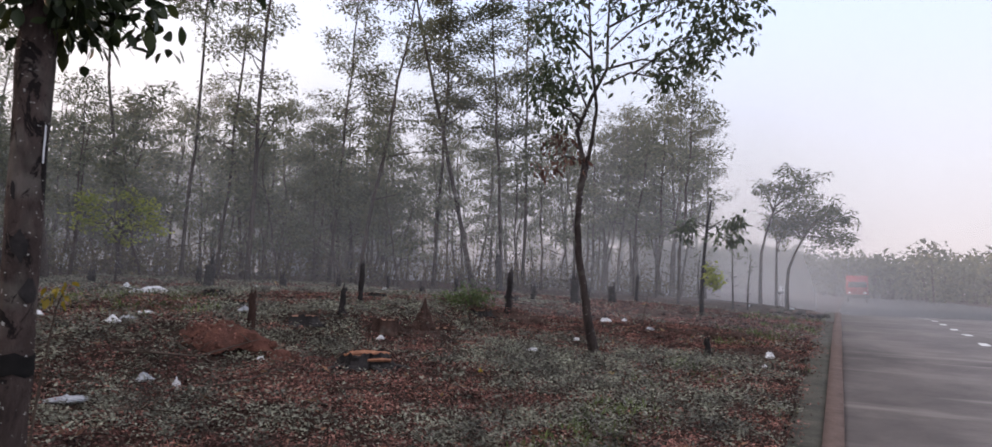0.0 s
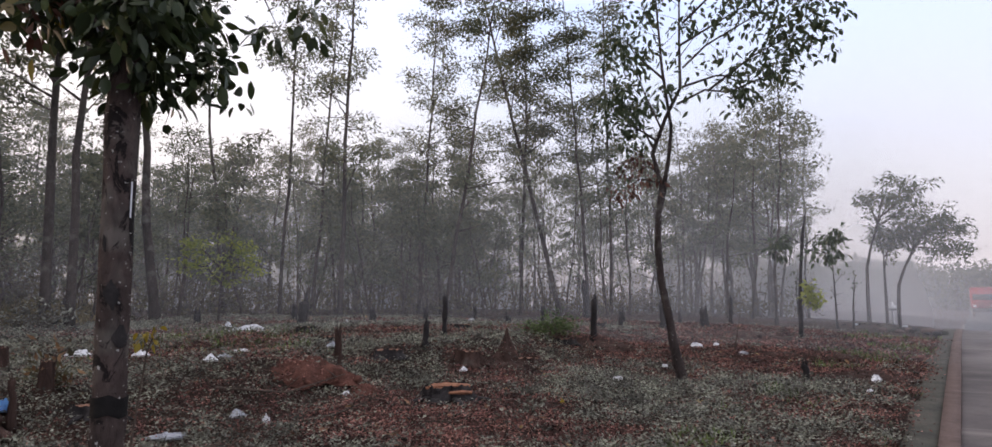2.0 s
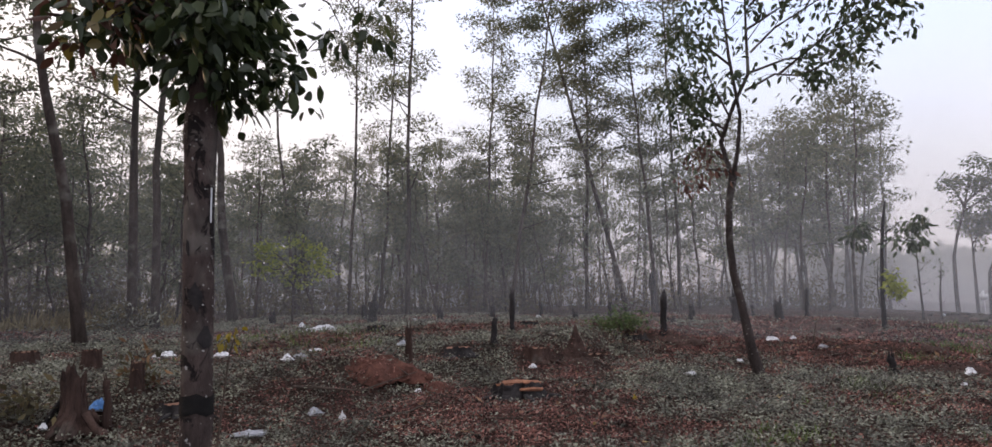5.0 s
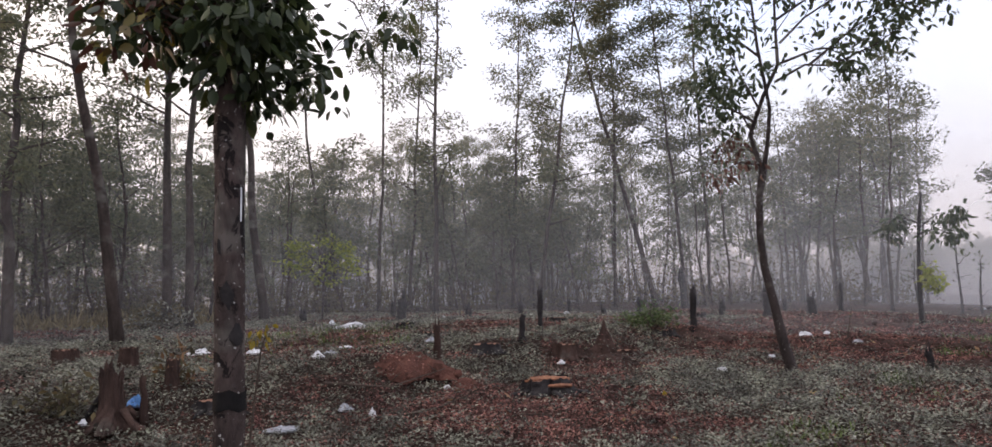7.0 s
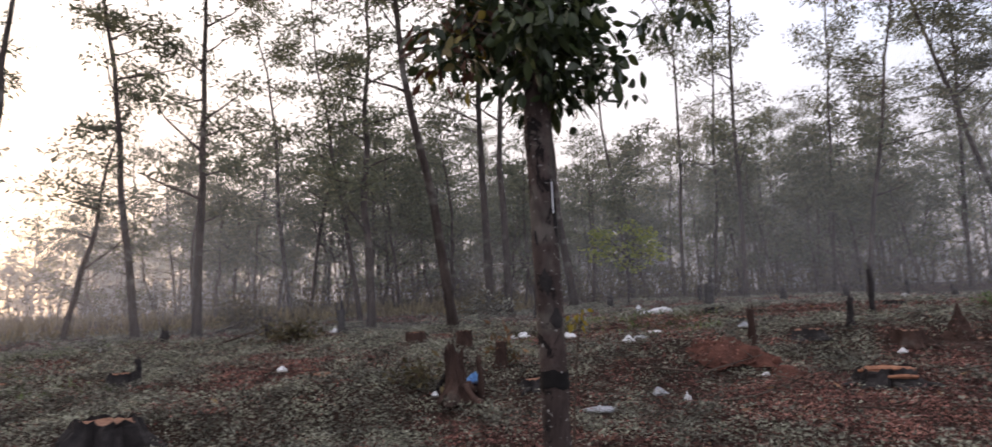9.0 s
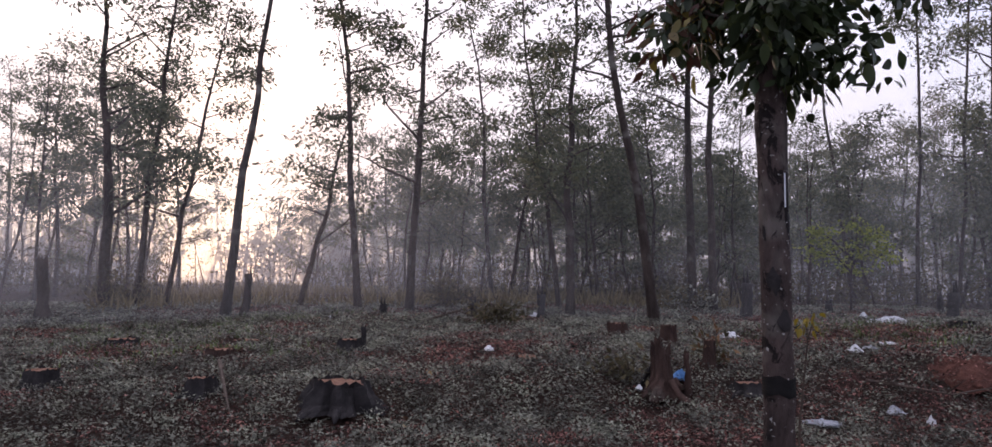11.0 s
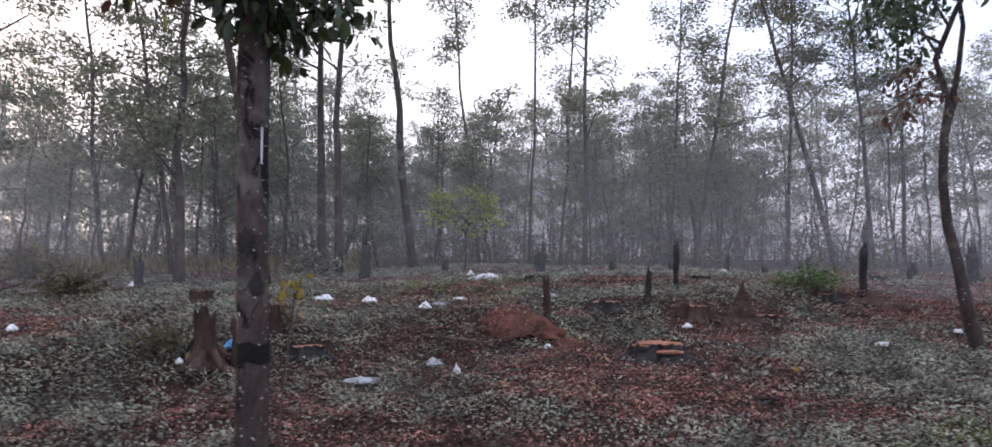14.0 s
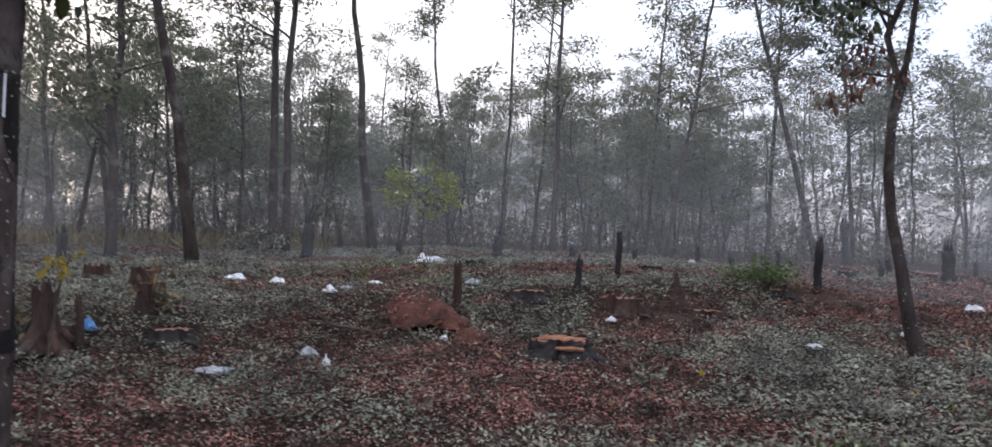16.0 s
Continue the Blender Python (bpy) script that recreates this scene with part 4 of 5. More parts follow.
roadside_tree_far(10.2, 24.2, [(0, -0.2), (0.02, 0.7), (0.1, 1.4), (0.45, 2.0), (0.9, 2.6)],
                  [[(0.45, 2.0), (1.2, 2.8), (2.2, 3.0)], [(0.9, 2.6), (1.6, 3.2), (2.6, 3.7)], [(0.9, 2.6), (1.2, 3.4), (1.8, 4.1)], [(1.2, 2.7), (2.2, 2.6), (3.0, 2.5)], [(1.6, 3.2), (2.4, 3.3), (3.1, 3.2)], [(0.9, 2.5), (0.6, 3.0), (0.5, 3.4)]],
                  43, 0.6, 18, "slim tree with broad leaning crown beside the road", M_LEAF_MID)


def stripped_sapling():
    x, y = 4.45, 14.9
    e = thing("broken_sapling", x, y, ground_z(x, y), "broken dark sapling with a few drooping green leaves", "tree", turn=-16.6)
    rng, nrng = random.Random(51), np.random.default_rng(51)
    e.scale = (1.2, 1.2, 1.2)
    t, c, g2, cents, low, boughs = Geo(), Geo(), Geo(), [], [], []
    t.tube([(0, 0, -0.1), (0.01, 0, 0.6), (0.05, 0, 1.2), (0.10, 0, 1.7), (0.16, 0, 2.1)], [0.042, 0.033, 0.029, 0.027, 0.015], 8, wob=0.1, rng=rng)
    for l in ([(0.1, 0, 1.55), (0.35, 0.05, 1.75), (0.55, 0.1, 1.72)], [(0.1, 0, 1.45), (0.3, -0.1, 1.5), (0.5, -0.15, 1.4)], [(0.1, 0, 1.6), (-0.1, 0.1, 1.72), (-0.2, 0.1, 1.6)]):
        boughs.append(Geo())
        branching(boughs[-1], cents, l, [0.012, 0.008, 0.003], rng, 5, 0.22, 0.3, 4)
    for l in ([(0.02, 0, 0.75), (0.12, -0.05, 0.85), (0.2, -0.1, 0.75)], [(0.02, 0, 0.7), (0.15, 0.05, 0.7), (0.22, 0.05, 0.6)]):
        boughs.append(Geo())
        branching(boughs[-1], low, l, [0.01, 0.006, 0.002], rng, 4, 0.13, 0.3, 4)
    leaf_cloud(c, cents, 0.12, 9, 0.13, 0.05, nrng, 1.2, 0.8, True)
    leaf_cloud(g2, low, 0.09, 10, 0.09, 0.042, nrng, 0.8, 0.8, True)
    trunk = part("trunk", t, M_CHAR, e)
    for b in boughs:
        part("branch", b, M_CHAR, trunk)
    part("crown", c, M_LEAF_MID, e)
    part("low_foliage", g2, M_LEAF_LIME, e, "fresh yellow green leaves low on the stem")


stripped_sapling()


def bare_sapling(x, y, h, seed):
    e = thing("dead_sapling", x, y, ground_z(x, y), "thin dead sapling with bare twigs", "tree", "dead saplings", turn=-19)
    rng = random.Random(seed)
    t, dump = Geo(), []
    branching(t, dump, curve_points((0, 0, -0.1), (rng.uniform(-0.1, 0.1), 0, h), 5, 0.03, rng), [0.035, 0.03, 0.025, 0.02, 0.012, 0.004], rng, 9, 0.35, 0.3, 6)
    c, nrng = Geo(), np.random.default_rng(seed)
    leaf_cloud(c, dump[::2], 0.08, 3, 0.09, 0.04, nrng, 1.0)
    part("trunk", t, M_CHAR, e)
    part("foliage", c, M_LEAF_MID, e)


bare_sapling(6.4, 18.6, 2.0, 61)
bare_sapling(6.9, 18.9, 1.4, 62)
bare_sapling(5.4, 18.2, 1.4, 63)


def lime_tree():
    x, y = -7.2, 13.2
    e = thing("young_tree", x, y, ground_z(x, y), "young tree with bright yellow green leaves", "tree", turn=28)
    e.scale = (0.85, 0.85, 0.86)
    rng, nrng = random.Random(71), np.random.default_rng(71)
    t, c, cents = Geo(), Geo(), []
    for l in ([(0, 0, -0.1), (0.02, 0, 0.7), (0.08, 0, 1.4), (0.05, 0, 2.1)], [(0.04, 0, 0.9), (-0.3, 0.1, 1.3), (-0.75, 0.1, 1.35)], [(0.05, 0, 1.1), (0.35, -0.1, 1.3), (0.7, 0, 1.25)], [(0.05, 0, 1.2), (-0.3, -0.1, 1.6), (-0.5, -0.1, 1.75)], [(0.05, 0, 1.4), (0.3, 0.1, 1.7), (0.45, 0.1, 1.75)]):
        branching(t, cents, l, [0.03 * (1 - 0.85 * i / (len(l) - 1)) for i in range(len(l))], rng, 9, 0.35, 0.35, 5)
    leaf_cloud(c, cents, 0.15, 11, 0.10, 0.05, nrng, 0.3, 0.5)
    part("trunk", t, M_BARK_MID, e)
    part("crown", c, M_LEAF_LIME, e)


lime_tree()

# ---------------------------------------------------------------- stumps, posts and mounds
CLEAR = []                               # where things press the weeds flat


def cut_stump(x, y, wide, high, label, seed, roots=5, tilt=0.0, bark=None, flare=1.35, ragged=0.0, face=None):
    """A sawn stump: flared, ribbed bark, a paler cut face, root toes."""
    rng = random.Random(seed)
    CLEAR.append((x, y, wide * 0.75))
    e = thing("tree_stump", x, y, ground_z(x, y) - 0.03, label, "stump", "stumps", turn=rng.uniform(0, 360))
    b, c = Geo(), Geo()
    seg, r = 40, wide / 2
    groove = [rng.uniform(-0.09, 0.09) for _ in range(seg)]
    ph = [rng.uniform(0, 6.28) for _ in range(4)]

    def rad(th, q):
        rib = (0.13 + 0.08 * ragged) * math.sin(roots * th + ph[0]) + ragged * 0.30 * noise.noise((math.cos(th) * 2.6, math.sin(th) * 2.6, seed + 1.4 * q)) + 0.08 * math.sin((2 * roots + 1) * th + ph[1]) + 0.06 * math.sin((4 * roots + 1) * th + ph[2])
        return r * (1 + (flare - 1) * (1 - q) ** 2.2) * (1 + rib * (1.5 - q)) / 1.05

    levels = [0.0, 0.12, 0.3, 0.55, 0.8, 1.0]
    verts = []
    for q in levels:
        for k in range(seg):
            th = 2 * math.pi * k / seg
            rr = rad(th, q) * (1 + groove[k] + rng.uniform(-0.05, 0.05))
            verts.append((rr * math.cos(th), rr * math.sin(th), high * q + (tilt * rr * math.cos(th) if q == 1 else 0) + (rng.uniform(-0.02, 0.02) + ragged * 0.12 * high * noise.noise((math.cos(th) * 2.2, math.sin(th) * 2.2, seed)) if q == 1 else 0)))
    b.add(verts, [(i * seg + k, i * seg + (k + 1) % seg, (i + 1) * seg + (k + 1) % seg, (i + 1) * seg + k) for i in range(len(levels) - 1) for k in range(seg)])
    top = []
    for f in (0.97, 0.55):
        for k in range(seg):
            th = 2 * math.pi * k / seg
            rr = rad(th, 1.0) * f * (1 + groove[k] * f)
            top.append((rr * math.cos(th), rr * math.sin(th), high * (1 - 0.12 * ragged * (1.2 - f)) - 0.006 - 0.012 * ragged + tilt * rr * math.cos(th) + rng.uniform(-0.006, 0.006)))
    top.append((0, 0, high * (1 - 0.16 * ragged) + 0.004))
    c.add(top, [(k, (k + 1) % seg, seg + (k + 1) % seg, seg + k) for k in range(seg)] + [(seg + k, seg + (k + 1) % seg, 2 * seg) for k in range(seg)])
    part("bark", b, bark or M_STUMP, e, shade=ragged < 0.3)
    part("cut_face", c, face or M_CUT, e, "sawn orange brown wood", shade=False)
    for k in range(roots):
        th = 2 * math.pi * (k + rng.uniform(-0.25, 0.25)) / roots
        g = Geo()
        l = r * rng.uniform(1.7, 2.6)
        g.tube([(math.cos(th) * r * 0.9, math.sin(th) * r * 0.9, high * 0.16), (math.cos(th) * (r + l) / 2 * 1.1, math.sin(th) * (r + l) / 2 * 1.1, high * 0.05), (math.cos(th) * l, math.sin(th) * l, -0.02)], [r * 0.17, r * 0.13, r * 0.04], 7, wob=0.1, rng=rng)
        part("root", g, bark or M_STUMP, e)
    return e


def broken_post(x, y, h, wide, label, seed, bark=None, lean=0.06, name="snag"):
    """What is left of a snapped young trunk: tapering, with a splintered top."""
    rng = random.Random(seed)
    e = thing(name, x, y, ground_z(x, y) - 0.03, label, "stump", "broken trunks", turn=rng.uniform(0, 360))
    g = Geo()
    n, seg = 6, 9
    pts = [(lean * h * (i / n) + rng.uniform(-0.01, 0.01), rng.uniform(-0.01, 0.01), h * i / n) for i in range(n + 1)]
    rad = [wide / 2 * (1.35 - 0.45 * min(1, 3 * i / n)) * rng.uniform(0.9, 1.1) for i in range(n + 1)]
    g.tube(pts, rad, seg, wob=0.14, rng=rng)
    part("trunk", g, bark or M_CHAR, e)
    for k in range(4):
        s = Geo()
        th = rng.uniform(0, 6.28)
        r = rad[-1] * 0.6
        b = Vector((pts[-1][0] + r * math.cos(th), r * math.sin(th), h - 0.03))
        s.tube([b, b + Vector((rng.uniform(-0.02, 0.02), rng.uniform(-0.02, 0.02), wide * rng.uniform(0.5, 1.6)))], [wide * 0.16, 0.003], 4)
        part("splinter", s, bark or M_CHAR, e)
    return e


def earth_mound(x, y, rx, ry, h, label, seed, turn=0.0, point=1.6, clods=10, name="earth_mound", shape=1.8, mat=None):
    """A heap of raw red earth with clods at its foot."""
    rng = random.Random(seed)
    e = thing(name, x, y, ground_z(x, y) - 0.02, label, "mound", "heaps of red earth", turn=turn)
    g = Geo()
    rings, seg = 9, 30
    verts = [(0, 0, h)]
    for i in range(1, rings + 1):
        q = i / rings
        for k in range(seg):
            th = 2 * math.pi * k / seg
            w = 1 + 0.45 * noise.noise((math.cos(th) * 1.6, math.sin(th) * 1.6, seed)) + 0.16 * noise.noise((math.cos(th) * 5, math.sin(th) * 5, seed))
            px, py = rx * q * w * math.cos(th), ry * q * w * math.sin(th)
            z = h * (1 - q ** shape) ** point + (0.45 * noise.noise((px * 5, py * 5, seed * 1.7)) + 0.42 * noise.noise((px * 15, py * 15, seed * 0.7))) * max(h, 0.1) * (1 - q * 0.5) - (0.05 if i == rings else 0)
            verts.append((px, py, z))
    faces = [(0, 1 + k, 1 + (k + 1) % seg) for k in range(seg)]
    for i in range(rings - 1):
        a, b = 1 + i * seg, 1 + (i + 1) * seg
        faces += [(a + k, b + k, b + (k + 1) % seg, a + (k + 1) % seg) for k in range(seg)]
    g.add(verts, faces)
    part("soil_body", g, mat or M_EARTH, e)
    for k in range(clods):
        c = Geo()
        th, q = rng.uniform(0, 6.28), rng.uniform(0.75, 1.2)
        s = rng.uniform(0.02, 0.06) * (1.6 if k == 0 else 1)
        lump(c, (rx * q * math.cos(th), ry * q * math.sin(th), s * 0.45), s, s * 0.9, s * 0.75, rng)
        part("clod", c, mat or M_EARTH, e)
    return e


def lump(g, centre, rx, ry, rz, rng, rings=5, seg=8, rough=0.25):
    """A rough closed lump."""
    ph = rng.uniform(0, 50)
    verts = [(centre[0], centre[1], centre[2] + rz)]
    for i in range(1, rings):
        a = math.pi * i / rings
        for k in range(seg):
            th = 2 * math.pi * k / seg
            w = 1 + rough * noise.noise((math.sin(a) * math.cos(th) * 2 + ph, math.sin(a) * math.sin(th) * 2, math.cos(a) * 2)) * 1.6
            verts.append((centre[0] + rx * w * math.sin(a) * math.cos(th), centre[1] + ry * w * math.sin(a) * math.sin(th), centre[2] + rz * w * math.cos(a)))
    verts.append((centre[0], centre[1], centre[2] - rz))
    faces = [(0, 1 + k, 1 + (k + 1) % seg) for k in range(seg)]
    for i in range(rings - 2):
        a, b = 1 + i * seg, 1 + (i + 1) * seg
        faces += [(a + k, b + k, b + (k + 1) % seg, a + (k + 1) % seg) for k in range(seg)]
    last = 1 + (rings - 2) * seg
    faces += [(last + (k + 1) % seg, last + k, len(verts) - 1) for k in range(seg)]
    g.add(verts, faces)


def litter(name, x, y, wide, high, mat, label, seed, turn=0.0, deep=0.6, category="litter"):
    """A crumpled plastic bag or wrapper lying on the ground: a torn outline and sharp creases."""
    rng = random.Random(seed * 7 + 1)
    CLEAR.append((x, y, wide * 0.55))
    g = Geo()
    rings, seg = 7, 22
    ph = rng.uniform(0, 30)

    def outline(th):
        return 0.72 + 0.5 * noise.noise((math.cos(th) * 1.3 + ph, math.sin(th) * 1.3, 2.0)) + 0.28 * noise.noise((math.cos(th) * 4 + ph, math.sin(th) * 4, 6.0))

    def height(px, py, q):
        ridge = 1 - 2.2 * abs(noise.noise((px * 9 / wide * 0.5 + ph, py * 9 / wide * 0.5, 3.0)))
        return 0.008 + high * (1 - q ** 2.5) * max(0.1, 0.3 + 0.45 * ridge + 0.45 * noise.noise((px * 3 / wide + ph, py * 3 / wide, 8.0)) + rng.uniform(-0.12, 0.12))

    verts = [(0, 0, height(0, 0, 0))]
    for i in range(1, rings + 1):
        q = i / rings
        for k in range(seg):
            th = 2 * math.pi * (k + 0.5 * (i % 2)) / seg
            r = outline(th) * q * rng.uniform(0.93, 1.07)
            px, py = r * wide / 2 * 1.15 * math.cos(th), r * wide * deep / 2 * 1.15 * math.sin(th)
            verts.append((px, py, height(px, py, q) if i < rings else rng.uniform(0.0, 0.35) * high * 0.5))
    faces = [(0, 1 + k, 1 + (k + 1) % seg) for k in range(seg)]
    for i in range(rings - 1):
        a, b = 1 + i * seg, 1 + (i + 1) * seg
        for k in range(seg):
            k2 = (k + 1) % seg
            faces += [(a + k, b + k, b + k2), (a + k, b + k2, a + k2)]
    g.add(verts, faces)
    last = 1 + (rings - 1) * seg
    g.add([verts[last + k][:2] + (-0.006,) for k in range(seg)] + [(0, 0, -0.006)], [((k + 1) % seg, k, seg) for k in range(seg)])
    ob = new(name, g.mesh(name, mat, False))
    ob.matrix_basis = pose(x, y, ground_z(x, y) + 0.02, 0, 0, turn)
    return tagged(ob, label, category, "scattered litter")


def split_stump(x, y):
    """A low dark stump with a split slab of fresh orange wood across it."""
    rng = random.Random(3)
    e = cut_stump(x, y, 0.42, 0.20, "low sawn stump with split orange wood among weeds", 1, 5, 0.05, bark=M_CHAR, flare=1.35, ragged=0.5, face=M_SPLIT)
    e.matrix_basis = pose(x, y, ground_z(x, y) - 0.03, 0, 0, 12)
    e.scale = (1.12, 1.1, 0.74)
    for name, pts, r in (("split_slab", [(-0.20, -0.05, 0.17), (-0.05, -0.06, 0.19), (0.10, -0.07, 0.19), (0.20, -0.07, 0.18)], [0.02, 0.034, 0.036, 0.03]),
                         ("split_slab", [(0.0, -0.17, 0.12), (0.12, -0.18, 0.125), (0.21, -0.17, 0.12)], [0.016, 0.028, 0.022]),
                         ("split_slab", [(-0.15, 0.06, 0.185), (0.0, 0.07, 0.195), (0.14, 0.06, 0.185)], [0.02, 0.03, 0.022])):
        g = Geo()
        g.tube(pts, r, 7, wob=0.16, rng=rng)
        part(name, g, M_SPLIT, e, "split orange wood", shade=False)


# sawn stumps
split_stump(-1.27, 7.1)
cut_stump(-1.38, 8.92, 0.32, 0.19, "low sawn stump with dark bark near red earth", 2, 4)
cut_stump(-0.7, 9.75, 0.34, 0.10, "low flat dark stump among weeds", 3, 4)
cut_stump(-2.31, 8.54, 0.36, 0.12, "low flat dark stump among weeds", 4, 4, bark=M_CHAR)
cut_stump(-5.5, 2.15, 0.44, 0.25, "large sawn stump with torn dark roots", 5, 6, 0.05, bark=M_CHAR, flare=1.55, ragged=0.8, face=M_CUT)
cut_stump(-7.65, 3.14, 0.26, 0.17, "dark splintered stump in the clearing", 6, 4, bark=M_CHAR)
cut_stump(-7.71, 1.72, 0.30, 0.12, "low sawn stump with flat top in the clearing", 7, 4)
cut_stump(-8.55, 2.18, 0.36, 0.08, "low flat sawn stump in the clearing", 8, 4)
cut_stump(-4.4, 5.45, 0.11, 0.30, "narrow sawn stump beside dry fronds", 9, 4, flare=1.3)
cut_stump(-6.42, 6.2, 0.24, 0.2, "low brown sawn stump by the wood", 10, 4)
cut_stump(-5.50, 6.12, 0.18, 0.24, "pale sawn stump by the wood", 11, 4)
cut_stump(-6.5, 1.29, 0.24, 0.17, "dark rotten stump in the clearing", 12, 4, bark=M_CHAR)
cut_stump(-3.91, 5.38, 0.30, 0.10, "dark low sawn log end among weeds", 13, 4, bark=M_CHAR)
cut_stump(-2.01, 11.83, 0.34, 0.12, "low dark stump near the wood", 14, 4, bark=M_CHAR)
cut_stump(0.4, 15.4, 0.34, 0.14, "low dark stump near the wood", 15, 4, bark=M_CHAR)
cut_stump(-4.19, 10.45, 0.3, 0.12, "low dark stump near the wood", 16, 4, bark=M_CHAR)
cut_stump(-9.45, 0.98, 0.36, 0.12, "low dark stump in the clearing", 17, 4, bark=M_CHAR)
cut_stump(-7.42, 0.14, 0.26, 0.2, "dark sawn stump in the clearing", 19, 4, bark=M_CHAR)
cut_stump(-3.37, 9.2, 0.3, 0.1, "low dark stump among weeds", 20, 4, bark=M_CHAR)
cut_stump(-0.19, 11.49, 0.3, 0.1, "low dark stump among weeds", 21, 4, bark=M_CHAR)
# the tall hollow stump with buttress roots
def rotten_stump(x, y, h, seed):
    """A tall hollow stump: one ragged ribbed shell over spreading roots, with torn bark leaning on it."""
    rng = random.Random(seed)
    e = thing("rotten_stump", x, y, ground_z(x, y) - 0.03, "tall rotten stump with split bark and buttress roots", "stump", "stumps")
    CLEAR.append((x, y, 0.2))
    seg, levels = 40, [0.0, 0.06, 0.14, 0.26, 0.42, 0.6, 0.78, 0.92, 1.0]
    tops = [h * (0.78 + 0.38 * noise.noise((math.cos(6.283 * k / seg) * 1.7, math.sin(6.283 * k / seg) * 1.7, seed)) + rng.uniform(-0.07, 0.07)) for k in range(seg)]
    shell, verts = Geo(), []
    for q in levels:
        for k in range(seg):
            th = 2 * math.pi * k / seg
            r = 0.078 + 0.13 * (1 - q) ** 4 * (1 + 0.55 * math.sin(5 * th + 1.0)) + 0.02 * noise.noise((math.cos(th) * 3, math.sin(th) * 3, q * 2.5))
            r *= 1 + rng.uniform(-0.07, 0.07)
            verts.append((r * math.cos(th) - 0.04 * q, r * math.sin(th), tops[k] * q))
    for k in range(seg):                  # the hollow inside
        th = 2 * math.pi * k / seg
        verts.append((0.05 * math.cos(th) - 0.04, 0.05 * math.sin(th), tops[k] * 0.9))
    for k in range(seg):
        th = 2 * math.pi * k / seg
        verts.append((0.03 * math.cos(th) - 0.03, 0.03 * math.sin(th), h * 0.35))
    n = len(levels) + 1
    shell.add(verts, [(i * seg + k, i * seg + (k + 1) % seg, (i + 1) * seg + (k + 1) % seg, (i + 1) * seg + k) for i in range(n) for k in range(seg)])
    part("shell", shell, M_STUMP, e, shade=False)
    for k in range(7):
        g = Geo()
        a = 2 * math.pi * k / 7 + rng.uniform(-0.3, 0.3)
        ca, sa = math.cos(a), math.sin(a)
        out = rng.uniform(0.22, 0.36)
        g.tube([(ca * 0.09, sa * 0.09, 0.15), (ca * 0.16, sa * 0.16, 0.07), (ca * out, sa * out, -0.01)], [0.03, 0.03, 0.012], 7, wob=0.2, rng=rng)
        part("root", g, M_STUMP, e)
    for k in range(5):
        g = Geo()
        a = math.pi + rng.uniform(-1.0, 1.0)
        ca, sa = math.cos(a), math.sin(a)
        out = rng.uniform(0.2, 0.34)
        g.tube([(ca * out, sa * out, 0.0), (ca * out * 0.7, sa * out * 0.7, rng.uniform(0.1, 0.2)), (ca * 0.1, sa * 0.1, rng.uniform(0.25, 0.4))], [0.022, 0.018, 0.006], 5, wob=0.25, rng=rng)
        part("bark_strip", g, M_CHAR, e)


rotten_stump(-4.18, 4.56, 0.55, 18)
broken_post(-4.06, 4.74, 0.40, 0.06, "thin rotten snapped trunk beside a stump", 37, M_STUMP)
# snapped young trunks
broken_post(-2.0, 10.4, 0.64, 0.085, "charred snapped sapling trunk in the clearing", 21)
broken_post(-1.97, 9.05, 0.38, 0.085, "charred snapped sapling trunk in the clearing", 22)
broken_post(0.24, 11.65, 0.78, 0.11, "charred snapped trunk on a red earth heap", 23)
broken_post(-2.62, 7.62, 0.52, 0.09, "reddish splintered stump behind a red earth heap", 24, M_STUMP)
broken_post(-13.07, 3.36, 0.8, 0.15, "broken grey trunk beside a tall bare tree", 25, M_BARK_WOOD)
broken_post(-14.1, 0.3, 1.1, 0.2, "broken dark trunk at the edge of the wood", 26, M_BARK_WOOD)
broken_post(2.85, 9.25, 0.24, 0.09, "short charred split stump among weeds", 27)
broken_post(-7.52, 10.38, 0.62, 0.2, "charred upright stump by the wood", 28)
broken_post(1.95, 16.6, 0.6, 0.24, "charred leaning stump near the wood", 29)
broken_post(2.9, 17, 0.45, 0.2, "charred leaning stump near the wood", 30)
broken_post(3.6, 17.6, 0.7, 0.10, "charred snapped sapling trunk near the wood", 31)
broken_post(-5.43, 13.19, 0.5, 0.2, "charred upright stump near the wood", 32)
broken_post(0.15, 19.2, 1.0, 0.2, "charred snapped trunk near the wood", 33)
broken_post(-9.6, 7.5, 0.45, 0.16, "charred low stump by the wood", 34)
broken_post(-7.65, 3.31, 0.30, 0.07, "charred splintered stake in the clearing", 35)
# a row of low burnt stubs along the edge of the wood
for k, (x, y, h, w) in enumerate(((-3.4, 15.2, 0.30, 0.12), (-1.6, 15.6, 0.24, 0.14), (-0.9, 16.4, 0.42, 0.10), (1.0, 17.2, 0.30, 0.14), (-4.3, 14.2, 0.22, 0.16), (-6.2, 14.6, 0.36, 0.12),
                                  (2.4, 17.6, 0.34, 0.10), (-7.3, 12.6, 0.26, 0.14), (-2.6, 17.0, 0.40, 0.10), (0.9, 15.9, 0.22, 0.12), (-10.4, 6.6, 0.28, 0.14), (-11.6, 5.4, 0.24, 0.16))):
    broken_post(x, y, h, w, "low charred stub at the edge of the wood", 60 + k)
# raw red earth
earth_mound(-2.85, 7.3, 0.58, 0.36, 0.23, "heap of raw red earth with clods", 41, -25, 1.1, 26)
